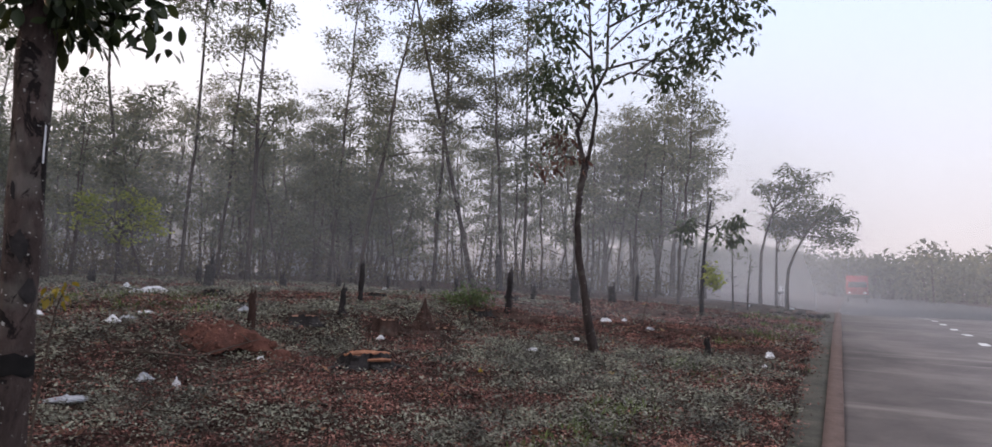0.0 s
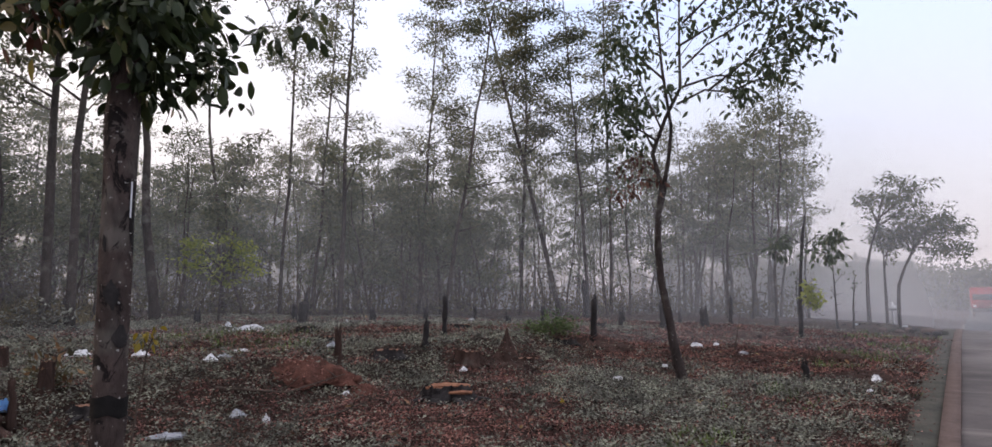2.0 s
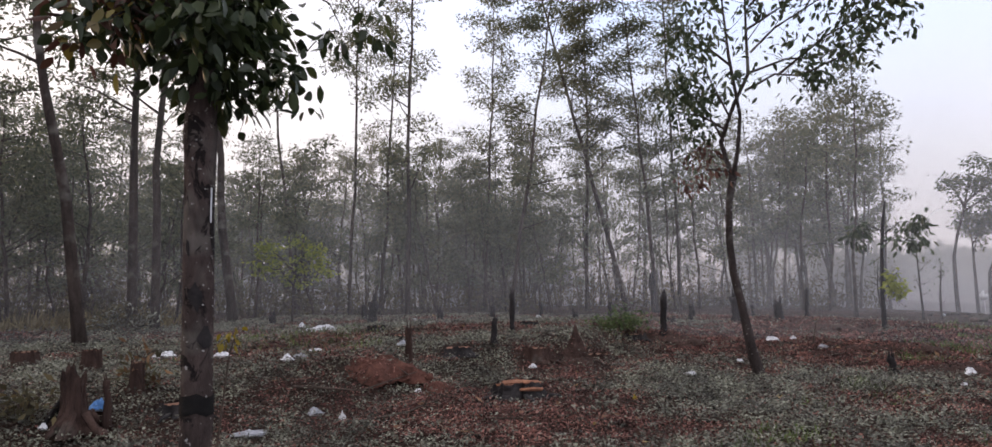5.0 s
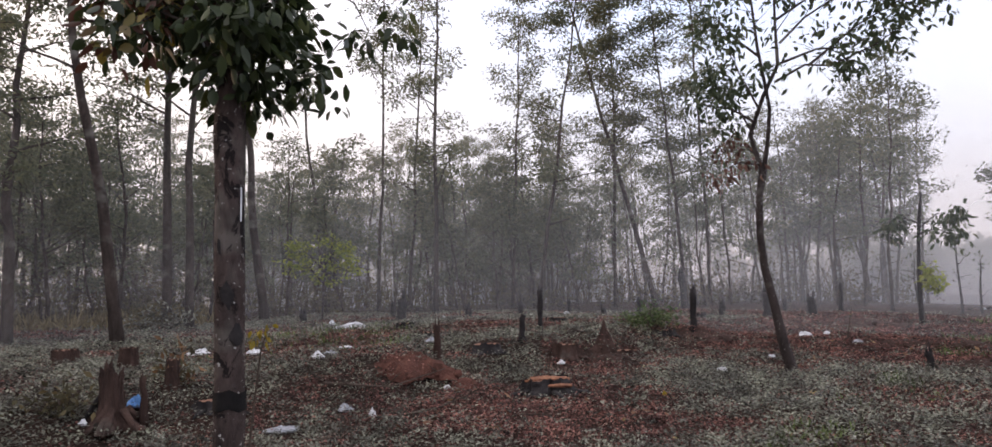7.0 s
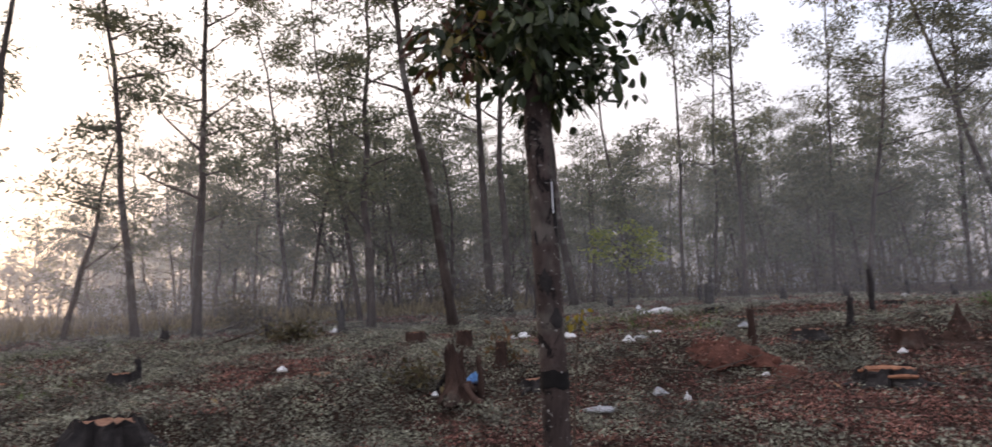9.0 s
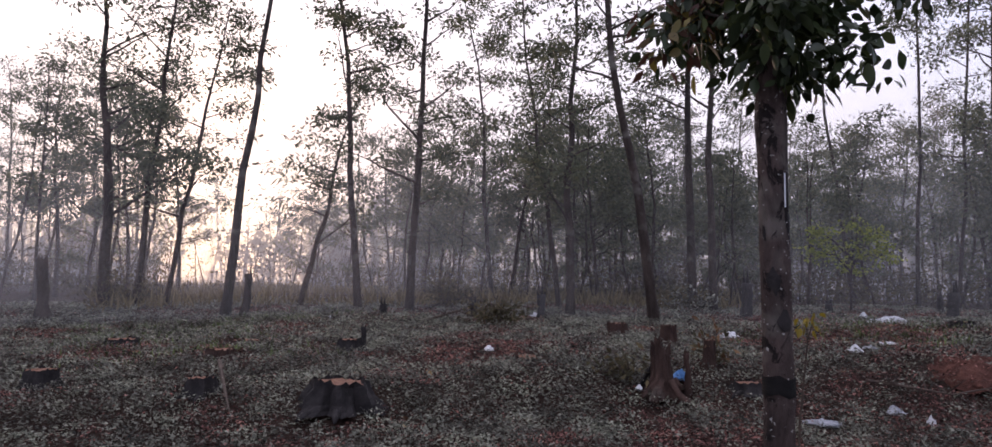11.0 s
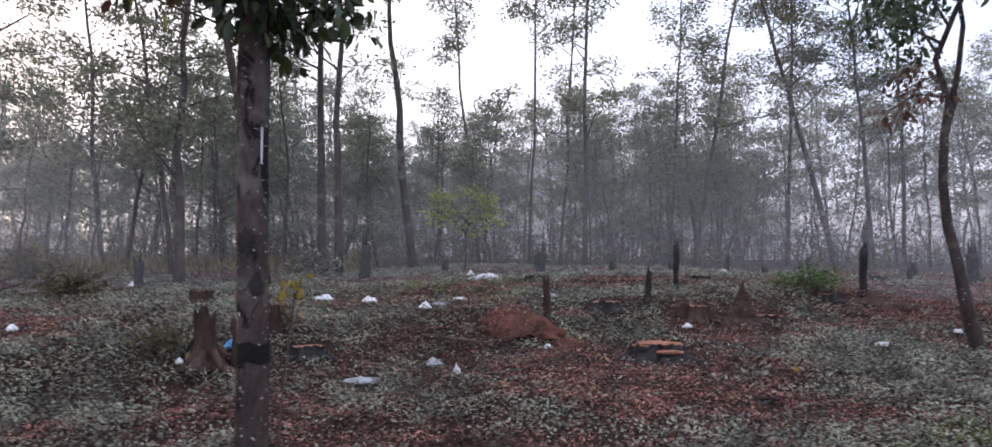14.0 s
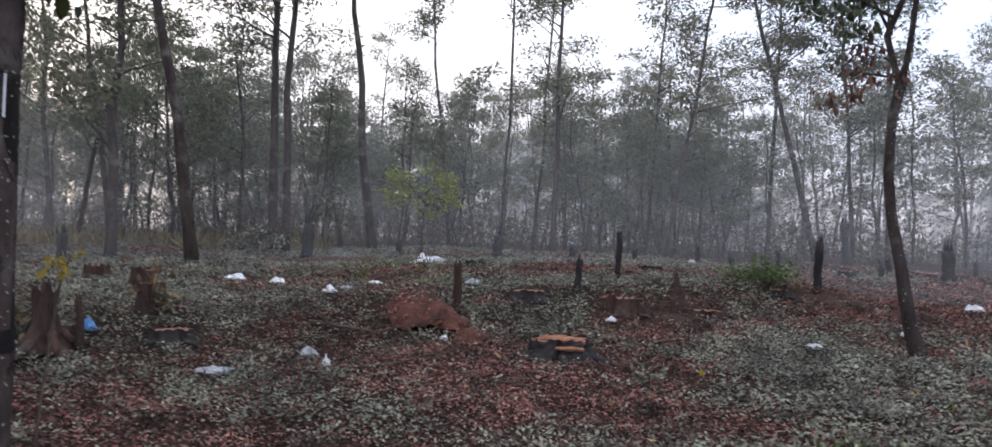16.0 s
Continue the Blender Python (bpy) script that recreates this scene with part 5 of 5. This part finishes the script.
earth_mound(-2.11, 7.05, 0.17, 0.15, 0.12, "small clod heap of raw red earth", 42, 0, 0.8, 5)
earth_mound(-0.94, 9.25, 0.18, 0.17, 0.42, "pointed brown termite mound among weeds", 43, 0, 0.7, 5, "termite_mound", 1.0, M_TERMITE)
earth_mound(-1.01, 9.17, 0.5, 0.28, 0.08, "low spread of dark disturbed earth", 44, 10, 1.0, 12, mat=M_TERMITE)
earth_mound(0.28, 11.7, 0.6, 0.45, 0.18, "heap of brown earth round a charred trunk", 45, 0, 1.6, 8, shape=1.2, mat=M_TERMITE)
earth_mound(2.6, 14.6, 1.6, 1.1, 0.12, "long low rise of bare brown earth", 46, 10, 1.2, 10, mat=M_TERMITE)

# litter
litter("plastic_sack", -5.46, 11.1, 0.64, 0.15, M_WHITE, "crumpled white plastic sack on the weeds", 1, 25, 0.4)
litter("plastic_bag", 0.51, 8.72, 0.20, 0.05, M_WHITE, "flat white plastic bag on the soil", 2, -5, 0.4)
litter("plastic_bag", 1.96, 12.1, 0.26, 0.10, M_WHITE, "crumpled white plastic bag on the soil", 3, 10, 0.5)
litter("plastic_bag", 1.22, 10.15, 0.13, 0.05, M_WHITE, "small white plastic scrap beside a leaning tree", 4, 0)
litter("plastic_bag", 3.72, 9.38, 0.24, 0.09, M_WHITE, "crumpled white plastic bag near the kerb", 5, 60)
litter("plastic_bag", -2.56, 5.73, 0.07, 0.09, M_WHITE, "upright white plastic scrap among weeds", 6, 0)
litter("plastic_bag", -2.9, 5.89, 0.18, 0.07, M_GREYPLASTIC, "puffed grey plastic bag among weeds", 7, 30)
litter("plastic_sheet", -3.09, 5.17, 0.34, 0.05, M_GREYPLASTIC, "crumpled grey white plastic sheet on dead leaves", 8, 20, 0.45)
litter("plastic_bag", -3.89, 7.13, 0.20, 0.07, M_WHITE, "crumpled white plastic bag on the soil", 9, 15, 0.5)
litter("plastic_bag", -1.36, 8.54, 0.13, 0.05, M_WHITE, "small white plastic bag behind a stump", 10, 50)
litter("plastic_bag", -6.17, 4.08, 0.15, 0.05, M_WHITE, "small white scrap among weeds", 11, 0)
litter("plastic_bag", -4.30, 4.92, 0.21, 0.11, M_BLUE, "crumpled bright blue plastic bag by a stump", 12, 0)
litter("plastic_bag", -4.33, 4.42, 0.09, 0.04, M_WHITE, "small white scrap beside a rotten stump", 13, 0)
litter("plastic_sheet", -5.66, 7.42, 0.36, 0.08, M_WHITE, "crumpled white plastic sheet on the weeds", 14, 30, 0.45)
litter("plastic_bag", -4.78, 7.28, 0.20, 0.08, M_WHITE, "crumpled white plastic bag on the soil", 15, 10)
litter("plastic_bag", -3.83, 7.33, 0.15, 0.05, M_GREYPLASTIC, "small grey plastic bag on the soil", 16, 10)
litter("plastic_bag", -3.92, 7.88, 0.2, 0.03, M_WHITE, "flat white plastic scrap on the weeds", 17, 10, 0.4)
litter("plastic_bag", -3.05, 8.57, 0.22, 0.08, M_GREYPLASTIC, "grey plastic bag on the weeds", 18, 40)
litter("plastic_bag", -6.45, 12.22, 0.24, 0.10, M_WHITE, "white plastic bag near the wood", 19, 40)
litter("plastic_bag", -4.79, 13.98, 0.18, 0.07, M_WHITE, "small white plastic bag near the wood", 20, 40)
litter("plastic_bag", -2.59, 16.36, 0.36, 0.10, M_WHITE, "white plastic scrap near the wood", 21, 0, 0.4)
litter("plastic_bag", -9.9, 7.6, 0.32, 0.08, M_WHITE, "white plastic scrap near the wood", 22, 0, 0.4)
litter("plastic_bag", -11.6, 4.4, 0.28, 0.05, M_WHITE, "flat white plastic scrap near the wood", 23, 0, 0.4)
litter("cardboard", -5.63, 4.2, 0.36, 0.025, M_CUT, "flat piece of brown cardboard among weeds", 24, 20, 0.4)
litter("plastic_bag", 2.31, 12.26, 0.10, 0.06, M_WHITE, "small white plastic scrap on the soil", 25, 0)
litter("plastic_bag", 2.57, 11.41, 0.16, 0.05, M_GREYPLASTIC, "grey plastic scrap by a dry stick", 26, 0)
litter("plastic_bag", 3.35, 8.6, 0.07, 0.03, M_WHITE, "small white plastic scrap near the kerb", 27, 0)
litter("plastic_bag", -0.11, 7.11, 0.06, 0.05, M_LEAF_YELLOW, "small orange wrapper among weeds", 28, 0)
litter("plastic_bag", -2.25, 6.83, 0.10, 0.04, M_WHITE, "small white plastic scrap beside red earth", 29, 0)


def fallen_branch(pts, r, label, seed, twigs=6):
    rng = random.Random(seed)
    x, y = pts[0][0], pts[0][1]
    e = thing("fallen_branch", x, y, ground_z(x, y), label, "branch", "fallen branches")
    g, dump = Geo(), []
    z0 = ground_z(x, y)
    line = [(px - x, py - y, ground_z(px, py) - z0 + pz) for px, py, pz in pts]
    m = len(line)
    branching(g, dump, line, [r * (1 - 0.8 * i / (m - 1)) for i in range(m)], rng, 0, 0.3, 0.2, 6)
    part("stem", g, M_TWIG, e)
    for _ in range(twigs):
        t = Geo()
        i = rng.randrange(m - 1)
        p = Vector(line[i]).lerp(Vector(line[i + 1]), rng.random())
        q = p + Vector((rng.gauss(0, 0.16), rng.gauss(0, 0.16), rng.uniform(0.0, 0.16)))
        t.tube([p, q], [r * 0.4, 0.002], 4)
        part("twig", t, M_TWIG, e)


fallen_branch([(-3.37, 6.35, 0.03), (-3.11, 6.36, 0.10), (-2.72, 6.48, 0.09), (-2.32, 6.99, 0.20)], 0.02, "long dry grey branch leaning on red earth", 1)
fallen_branch([(-2.35, 5.7, 0.03), (-2.02, 5.93, 0.06), (-1.77, 6.33, 0.14)], 0.014, "dry broken branch among weeds", 2)
fallen_branch([(-2.8, 4.77, 0.03), (-2.46, 4.81, 0.08), (-2.18, 4.97, 0.05)], 0.012, "dry broken branch on dead leaves", 3)
fallen_branch([(-0.93, 7.5, 0.03), (-0.53, 7.98, 0.08), (-0.21, 8.06, 0.05)], 0.012, "dry broken branch among weeds", 4)
fallen_branch([(2.47, 11.61, 0.02), (2.52, 11.59, 0.3), (2.6, 11.61, 0.66)], 0.014, "thin dry stick standing in the soil", 5, 3)
fallen_branch([(-7.02, 1.55, 0.13), (-6.18, 1.41, 0.08), (-5.73, 1.36, 0.02)], 0.025, "dry stick leaning on a stump", 6, 2)
fallen_branch([(-13, 7, 0.03), (-12.3, 7.6, 0.25), (-11.5, 8, 0.1)], 0.03, "heap of dry fallen branches by the wood", 7, 14)
fallen_branch([(-10.3, 5.6, 0.03), (-9.8, 5.9, 0.2), (-9.2, 6.1, 0.08)], 0.025, "heap of dry fallen branches by the wood", 8, 14)


def dry_twigs():
    """Thin broken twigs strewn over the verge."""
    rng = random.Random(91)
    g = Geo()
    for _ in range(420):
        x, y = polar(rng.uniform(-25, 110), 2.2 + 12 * rng.random())
        if along(x, y)[1] < 0.6:
            continue
        a, ln = rng.uniform(0, 6.28), rng.uniform(0.10, 0.40)
        pts = []
        for q in (0.0, 0.5, 1.0):
            px, py = x + math.cos(a) * ln * q + rng.gauss(0, 0.02), y + math.sin(a) * ln * q + rng.gauss(0, 0.02)
            pts.append((px, py, ground_z(px, py) + 0.03 + rng.uniform(0, 0.10) * q))
        r = rng.uniform(0.003, 0.008)
        g.tube(pts, [r, r * 0.8, r * 0.4], 4, cap=False)
    tagged(new("dry_twigs", g.mesh("dry_twigs", M_TWIG)), "thin dry broken twigs over the soil", "twigs", kind="stuff")


dry_twigs()


def bush(x, y, r, h, mat, label, seed, per=12, count=40, leaf=0.09, name="bush"):
    e = thing(name, x, y, ground_z(x, y), label, "bush", "bushes")
    rng, nrng = random.Random(seed), np.random.default_rng(seed)
    t, c, cents = Geo(), Geo(), []
    for _ in range(count):
        a, q = rng.uniform(0, 6.28), rng.random() ** 0.6
        tip = (r * q * math.cos(a), r * q * math.sin(a), h * rng.uniform(0.3, 1.0) * (1.1 - 0.5 * q))
        t.tube([(tip[0] * 0.15, tip[1] * 0.15, -0.03), (tip[0] * 0.6, tip[1] * 0.6, tip[2] * 0.7), tip], [0.006, 0.005, 0.002], 4, cap=False)
        cents += [tip, (tip[0] * 0.7, tip[1] * 0.7, tip[2] * 0.75)]
    leaf_cloud(c, cents, 0.10, per, leaf, leaf * 0.4, nrng, 0.1, 0.8)
    part("stem", t, M_TWIG, e)
    part("foliage", c, mat, e)


# weed greens; the near-black end puts shaded gaps into the leaf colour
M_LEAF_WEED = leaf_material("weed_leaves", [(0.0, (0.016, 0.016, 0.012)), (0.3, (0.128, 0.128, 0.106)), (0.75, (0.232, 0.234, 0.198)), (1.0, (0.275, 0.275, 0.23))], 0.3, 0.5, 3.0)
M_LEAF_FRESH = leaf_material("fresh_leaves", [(0.0, (0.05, 0.08, 0.03)), (1.0, (0.14, 0.18, 0.07))], 0.4)
bush(-0.38, 11.7, 0.5, 0.42, M_LEAF_FRESH, "feathery light green bush in the clearing", 1, 10, 36, 0.08)
bush(-4.52, 5.62, 0.16, 0.30, M_LEAF_BRUSH, "withered brown frond clump by a narrow stump", 2, 5, 9)
M_LEAF_FROND = leaf_material("withered_fronds", [(0.0, (0.11, 0.058, 0.032)), (1.0, (0.24, 0.14, 0.072))], 0.3, 0.8)
bush(-4.45, 5.52, 0.13, 0.60, M_LEAF_FROND, "withered orange brown frond clump by a narrow stump", 3, 3, 6)
bush(-4.62, 4.5, 0.24, 0.26, M_LEAF_BRUSH, "withered brown frond clump by a rotten stump", 5, 5, 12)
bush(-0.37, 6.67, 0.09, 0.12, M_LEAF_WEED, "small green weed clump", 6, 6, 8, 0.06)
bush(-12.6, 7.3, 0.8, 0.9, M_LEAF_BRUSH, "dry brown brush heap at the wood edge", 8, 10, 40)
bush(-9, 6.2, 0.6, 0.45, M_LEAF_BRUSH, "dry brown brush heap at the wood edge", 9, 10, 30)
bush(-9.38, 10.87, 0.7, 0.5, M_LEAF_BRUSH, "dry brush round tree trunks at the wood edge", 10, 10, 30)
bush(-8.95, 10.55, 0.6, 0.55, M_LEAF_WEED, "green shrub at the foot of two trunks", 11, 8, 26)
bush(-16.2, 1.6, 1.0, 0.9, M_LEAF_BRUSH, "dark brush round a forked trunk", 12, 10, 50)

# ---------------------------------------------------------------- road furniture and traffic


def road_dash(s, n, length, label="faded white centre dash on the asphalt"):
    g = Geo()
    w = 0.07
    pts = []
    for i in range(5):
        q = s + length * i / 4
        for k in (-w, w):
            x, y = place(q, n + k * (1 + 0.2 * noise.noise((q * 3, k * 50, 0))))
            pts.append((x, y, ground_z(x, y, False) + 0.006))
    g.add(pts, [(2 * i, 2 * i + 2, 2 * i + 3, 2 * i + 1) for i in range(4)])
    tagged(new("road_dash", g.mesh("road_dash", M_ROADPAINT)), label, "road marking", "centre dashes")


for k in range(8):
    road_dash(12.4 + 1.75 * k, -2.2, 0.45)


def box(g, x0, x1, y0, y1, z0, z1, bev=0.04):
    """A box with bevelled upright edges and top."""
    def ring(z, d):
        return [(x0 + d + bev, y0 + d, z), (x1 - d - bev, y0 + d, z), (x1 - d, y0 + d + bev, z), (x1 - d, y1 - d - bev, z), (x1 - d - bev, y1 - d, z), (x0 + d + bev, y1 - d, z), (x0 + d, y1 - d - bev, z), (x0 + d, y0 + d + bev, z)]
    v = ring(z0, 0) + ring(z1 - bev, 0) + ring(z1, bev)
    f = [(i * 8 + k, i * 8 + (k + 1) % 8, (i + 1) * 8 + (k + 1) % 8, (i + 1) * 8 + k) for i in range(2) for k in range(8)]
    f += [tuple(range(7, -1, -1)), tuple(range(16, 24))]
    g.add(v, f)


def lorry():
    x, y = place(98.0, -1.9)
    e = thing("lorry", x, y, ground_z(x, y, False), "red lorry far along the misty road", "lorry", turn=-26.5)
    red = plain_rough("lorry_red", (0.20, 0.034, 0.045), (0.28, 0.052, 0.065), 1.5, 0.5)
    dark = plain_rough("lorry_dark", (0.02, 0.02, 0.022), (0.05, 0.05, 0.05), 6, 0.7)
    glass = plain_rough("lorry_glass", (0.03, 0.04, 0.05), (0.06, 0.07, 0.08), 1, 0.15, 0.0, 0.5)
    for nm, dims, mat in (("cab", (-1.15, 1.15, -3.2, -1.4, 0.95, 2.75), red), ("load_box", (-1.2, 1.2, -1.3, 3.4, 1.1, 3.3), red), ("chassis", (-0.9, 0.9, -3.2, 3.4, 0.65, 1.0), dark), ("bumper", (-1.15, 1.15, -3.35, -3.2, 0.55, 0.95), dark)):
        g = Geo()
        box(g, *dims)
        part(nm, g, mat, e)
    g = Geo()
    box(g, -1.0, 1.0, -3.23, -3.19, 1.85, 2.5, 0.01)
    part("windscreen", g, glass, e, "dark windscreen")
    for sx in (-0.85, 0.85):
        h = Geo()
        box(h, sx - 0.14, sx + 0.14, -3.24, -3.19, 1.1, 1.3, 0.01)
        part("headlight", h, M_WHITE, e)
        for sy in (-2.4, 1.2, 2.4):
            w = Geo()
            w.tube([(sx * 1.05, sy, 0.5), (sx * 1.3, sy, 0.5)], [0.5, 0.5], 16)
            wheel = part("wheel", w, dark, e)
            r = Geo()
            r.tube([(sx * 1.3, sy, 0.5), (sx * 1.33, sy, 0.5)], [0.24, 0.2], 10)
            part("rim", r, M_GREYPLASTIC, wheel)


lorry()


def marker_post(s, n, h, label):
    x, y = place(s, n)
    e = thing("marker_post", x, y, ground_z(x, y) - 0.02, label, "post", turn=-26)
    g = Geo()
    g.tube([(0, 0, -0.1), (0, 0, h * 0.6), (0, 0, h)], [0.045, 0.045, 0.04], 8)
    part("post", g, M_WHITE, e)
    p = Geo()
    box(p, -0.16, 0.16, -0.06, -0.045, h * 0.62, h * 0.86, 0.01)
    part("plate", p, M_WHITE, e)


marker_post(31.0, 2.2, 0.9, "white marker post in the haze beside the road")


def rubble(x, y, label, seed, count, spread, size, mats):
    rng = random.Random(seed)
    e = thing("rubbish_heap", x, y, ground_z(x, y), label, "rubbish", "rubbish heaps")
    for k in range(count):
        g = Geo()
        a, q = rng.uniform(0, 6.28), rng.random() ** 0.5 * spread
        s = size * rng.uniform(0.5, 1.4)
        px, py = q * math.cos(a), q * math.sin(a)
        lump(g, (px, py, ground_z(x + px, y + py) - ground_z(x, y) + s * 0.35), s, s * 0.8, s * 0.5, rng, 4, 7, 0.4)
        part("lump", g, mats[k % len(mats)], e)


rubble(8.4, 21.5, "grey and white rubbish strewn under trees", 1, 30, 1.2, 0.07, [M_APRON, M_CHAR, M_APRON, M_KERB, M_APRON, M_GREYPLASTIC, M_CHAR])
rubble(8.0, 18.2, "dark rubble heaped at the end of the kerb", 2, 22, 0.7, 0.11, [M_APRON, M_CHAR, M_KERB])
earth_mound(3.7, 9.7, 0.75, 0.45, 0.13, "low heap of dark earth and dead leaves near the kerb", 48, 25, 0.9, 22, mat=M_TERMITE)
earth_mound(3.51, 11.63, 0.8, 0.35, 0.12, "low dark ridge of earth and dead leaves", 49, -10, 0.9, 16, mat=M_TERMITE)
broken_post(7.9, 18.6, 0.5, 0.05, "thin dark stake at the end of the kerb", 36, name="stake")

# ---------------------------------------------------------------- weeds and leaf litter


def weed_cover(x, y):
    """Where creeping weeds grow thick (1) or the soil lies open (0)."""
    n = along(x, y)[1]
    v = 0.50 + 0.75 * noise.noise((x * 0.55, y * 0.55, 12.0)) + 0.55 * noise.noise((x * 1.9, y * 1.9, 4.0)) + 0.3 * noise.noise((x * 5.0, y * 5.0, 9.0))
    v += 0.18 * smooth(1.2, 3.5, n) - 0.02 * (1 - smooth(0.7, 2.6, n))
    v += 0.22 * smooth(3.5, 6.0, -x) * (1 - smooth(5.0, 8.0, y)) - 0.40 * smooth(-2.0, 1.5, x) * smooth(9.0, 12.5, y)
    v += 0.14 * smooth(-1.5, 0.5, x) * (1 - smooth(8.0, 11.0, y))
    return min(max(v, 0.0), 1.0)


def over_ground(x, y):
    """Height of soil or heap at a place, and whether a heap lies there."""
    z, heap = ground_z(x, y), False
    for mx, my, rx, ry, h in HEAPS:
        q = math.hypot((x - mx) / rx, (y - my) / ry)
        if q < 1.0:
            z += h * (1 - q ** 1.8)
            heap = True
    return z, heap


HEAPS = [(-2.85, 7.3, 0.58, 0.42, 0.22), (-2.11, 7.05, 0.17, 0.15, 0.12), (-0.94, 9.25, 0.2, 0.2, 0.3), (-1.01, 9.17, 0.5, 0.3, 0.08), (0.28, 11.7, 0.6, 0.45, 0.14), (2.6, 14.6, 1.6, 1.1, 0.10), (3.7, 9.7, 0.75, 0.5, 0.12), (3.51, 11.63, 0.8, 0.4, 0.11)]


def scatter():
    rng, nrng = random.Random(77), np.random.default_rng(77)
    weeds, dead, grass = [], [], []
    for _ in range(190000):
        yaw = rng.uniform(-28, 130)
        d = 0.5 + 17.5 * rng.random() ** 1.1
        x, y = polar(yaw, d)
        s, n = along(x, y)
        if n < 0.40 + 0.12 * noise.noise((s * 0.9, 2.0, 5.0)):
            continue
        if any(abs(x - a) < r and abs(y - b) < r and (x - a) ** 2 + (y - b) ** 2 < r * r for a, b, r in CLEAR):
            continue
        z, heap = over_ground(x, y)
        if heap and rng.random() < 0.4:
            continue
        v = weed_cover(x, y)
        k = rng.random()
        if k < 0.06 + 0.50 * smooth(0.46, 0.88, v):
            weeds.append((x, y, z))
        elif k < 0.62 + 0.38 * (1 - v):
            dead.append((x, y, z))
        if n < 1.9 and rng.random() < 0.22 * smooth(0.5, 0.75, 0.5 + 0.8 * noise.noise((x * 0.8, y * 0.8, 20.0))):
            grass.append((x, y, z))
        if 7.5 < d < 14 and x < -1.2 and rng.random() < 0.09 * smooth(0.56, 0.8, 0.5 + 0.7 * noise.noise((x * 0.3, y * 0.3, 31.0))):
            grass.append((x, y, z))

    def spread(pts, count, wide, lift):
        """Several leaves round each plant."""
        p = np.repeat(np.array(pts), count, axis=0)
        m = len(p)
        far = np.hypot(p[:, 0], p[:, 1])
        off = nrng.normal(size=(m, 2)) * wide * (1 + 0.05 * far)[:, None]
        p[:, :2] += off
        p[:, 2] += 0.004 + nrng.random(m) ** 1.6 * lift
        return p, far, off

    def lay(p, far, d, length, width, name, mat, label, cat, flat=0.0):
        g = Geo()
        m = len(p)
        grow = 0.95 + 0.05 * far
        g.leaves(p, d, length * nrng.uniform(0.55, 1.4, m) * grow, width * nrng.uniform(0.55, 1.4, m) * grow, nrng, 0.15, flat)
        tagged(new(name, g.mesh(name, mat)), label, cat, kind="stuff")

    p, far, off = spread(weeds, 8, 0.036, 0.085)
    d = np.concatenate([off / 0.03 + nrng.normal(size=off.shape) * 0.5, nrng.uniform(0.0, 1.1, (len(off), 1))], 1)
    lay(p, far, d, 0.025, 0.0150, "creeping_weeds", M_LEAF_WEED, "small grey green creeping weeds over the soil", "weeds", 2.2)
    p, far, off = spread(dead, 7, 0.06, 0.03)
    d = nrng.normal(size=(len(p), 3)) * np.array([1, 1, 0.4])
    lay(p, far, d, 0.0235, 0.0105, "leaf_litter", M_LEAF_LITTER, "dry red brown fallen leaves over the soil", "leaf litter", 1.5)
    big = [dead[i] for i in nrng.choice(len(dead), 1500, replace=False)]
    p, far, off = spread(big, 1, 0.02, 0.05)
    d = nrng.normal(size=(len(p), 3)) * np.array([1, 1, 0.35])
    lay(p, far * 0.2, d, 0.075, 0.034, "fallen_leaves", M_LEAF_FALLEN, "larger tan and orange fallen leaves on the soil", "leaf litter", 1.2)
    p, far, off = spread(grass, 4, 0.03, 0.005)
    d = nrng.normal(size=(len(p), 3)) * 0.45 + np.array([0, 0, 1.0])
    lay(p, far, d, 0.06, 0.009, "grass", M_LEAF_GRASS, "short green grass in patches", "grass")


# red brown litter, the darkest leaves coloured as the shade between the others
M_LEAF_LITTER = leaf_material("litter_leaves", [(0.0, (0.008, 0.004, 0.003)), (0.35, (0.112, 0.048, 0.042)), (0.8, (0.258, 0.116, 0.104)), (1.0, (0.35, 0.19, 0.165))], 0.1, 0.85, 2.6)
M_LEAF_FALLEN = leaf_material("fallen_tan_leaves", [(0.0, (0.05, 0.025, 0.018)), (0.5, (0.16, 0.08, 0.05)), (0.85, (0.28, 0.16, 0.10)), (1.0, (0.36, 0.27, 0.10))], 0.1, 0.8)
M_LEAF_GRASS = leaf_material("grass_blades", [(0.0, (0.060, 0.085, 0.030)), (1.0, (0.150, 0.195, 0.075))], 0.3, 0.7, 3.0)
scatter()

# ---------------------------------------------------------------- mist


def mist_veil(radius, yaw0, yaw1, z1, mat, label):
    g = Geo()
    n = 48
    verts = []
    for i in range(n + 1):
        yaw = yaw0 + (yaw1 - yaw0) * i / n
        r = radius * (1 + 0.10 * noise.noise((yaw * 0.06, radius, 0.5)))
        x, y = polar(yaw, r)
        verts += [(x, y, -0.5), (x, y, z1)]
    g.add(verts, [(2 * i, 2 * i + 2, 2 * i + 3, 2 * i + 1) for i in range(n)])
    tagged(new("mist", g.mesh("mist", mat)), label, "mist", "drifting mist", "stuff")


for r_, dens_, top_ in ((12.5, 0.10, 7.0), (17.5, 0.11, 9.0), (24.0, 0.15, 12.0), (36.0, 0.29, 15.0), (70.0, 0.22, 22.0)):
    mist_veil(r_, -75, 125, top_, mist_material("mist_%d" % r_, dens_, (0.86, 0.86, 0.90), 1.0, top_), "thin pale smoke drifting between the trees")
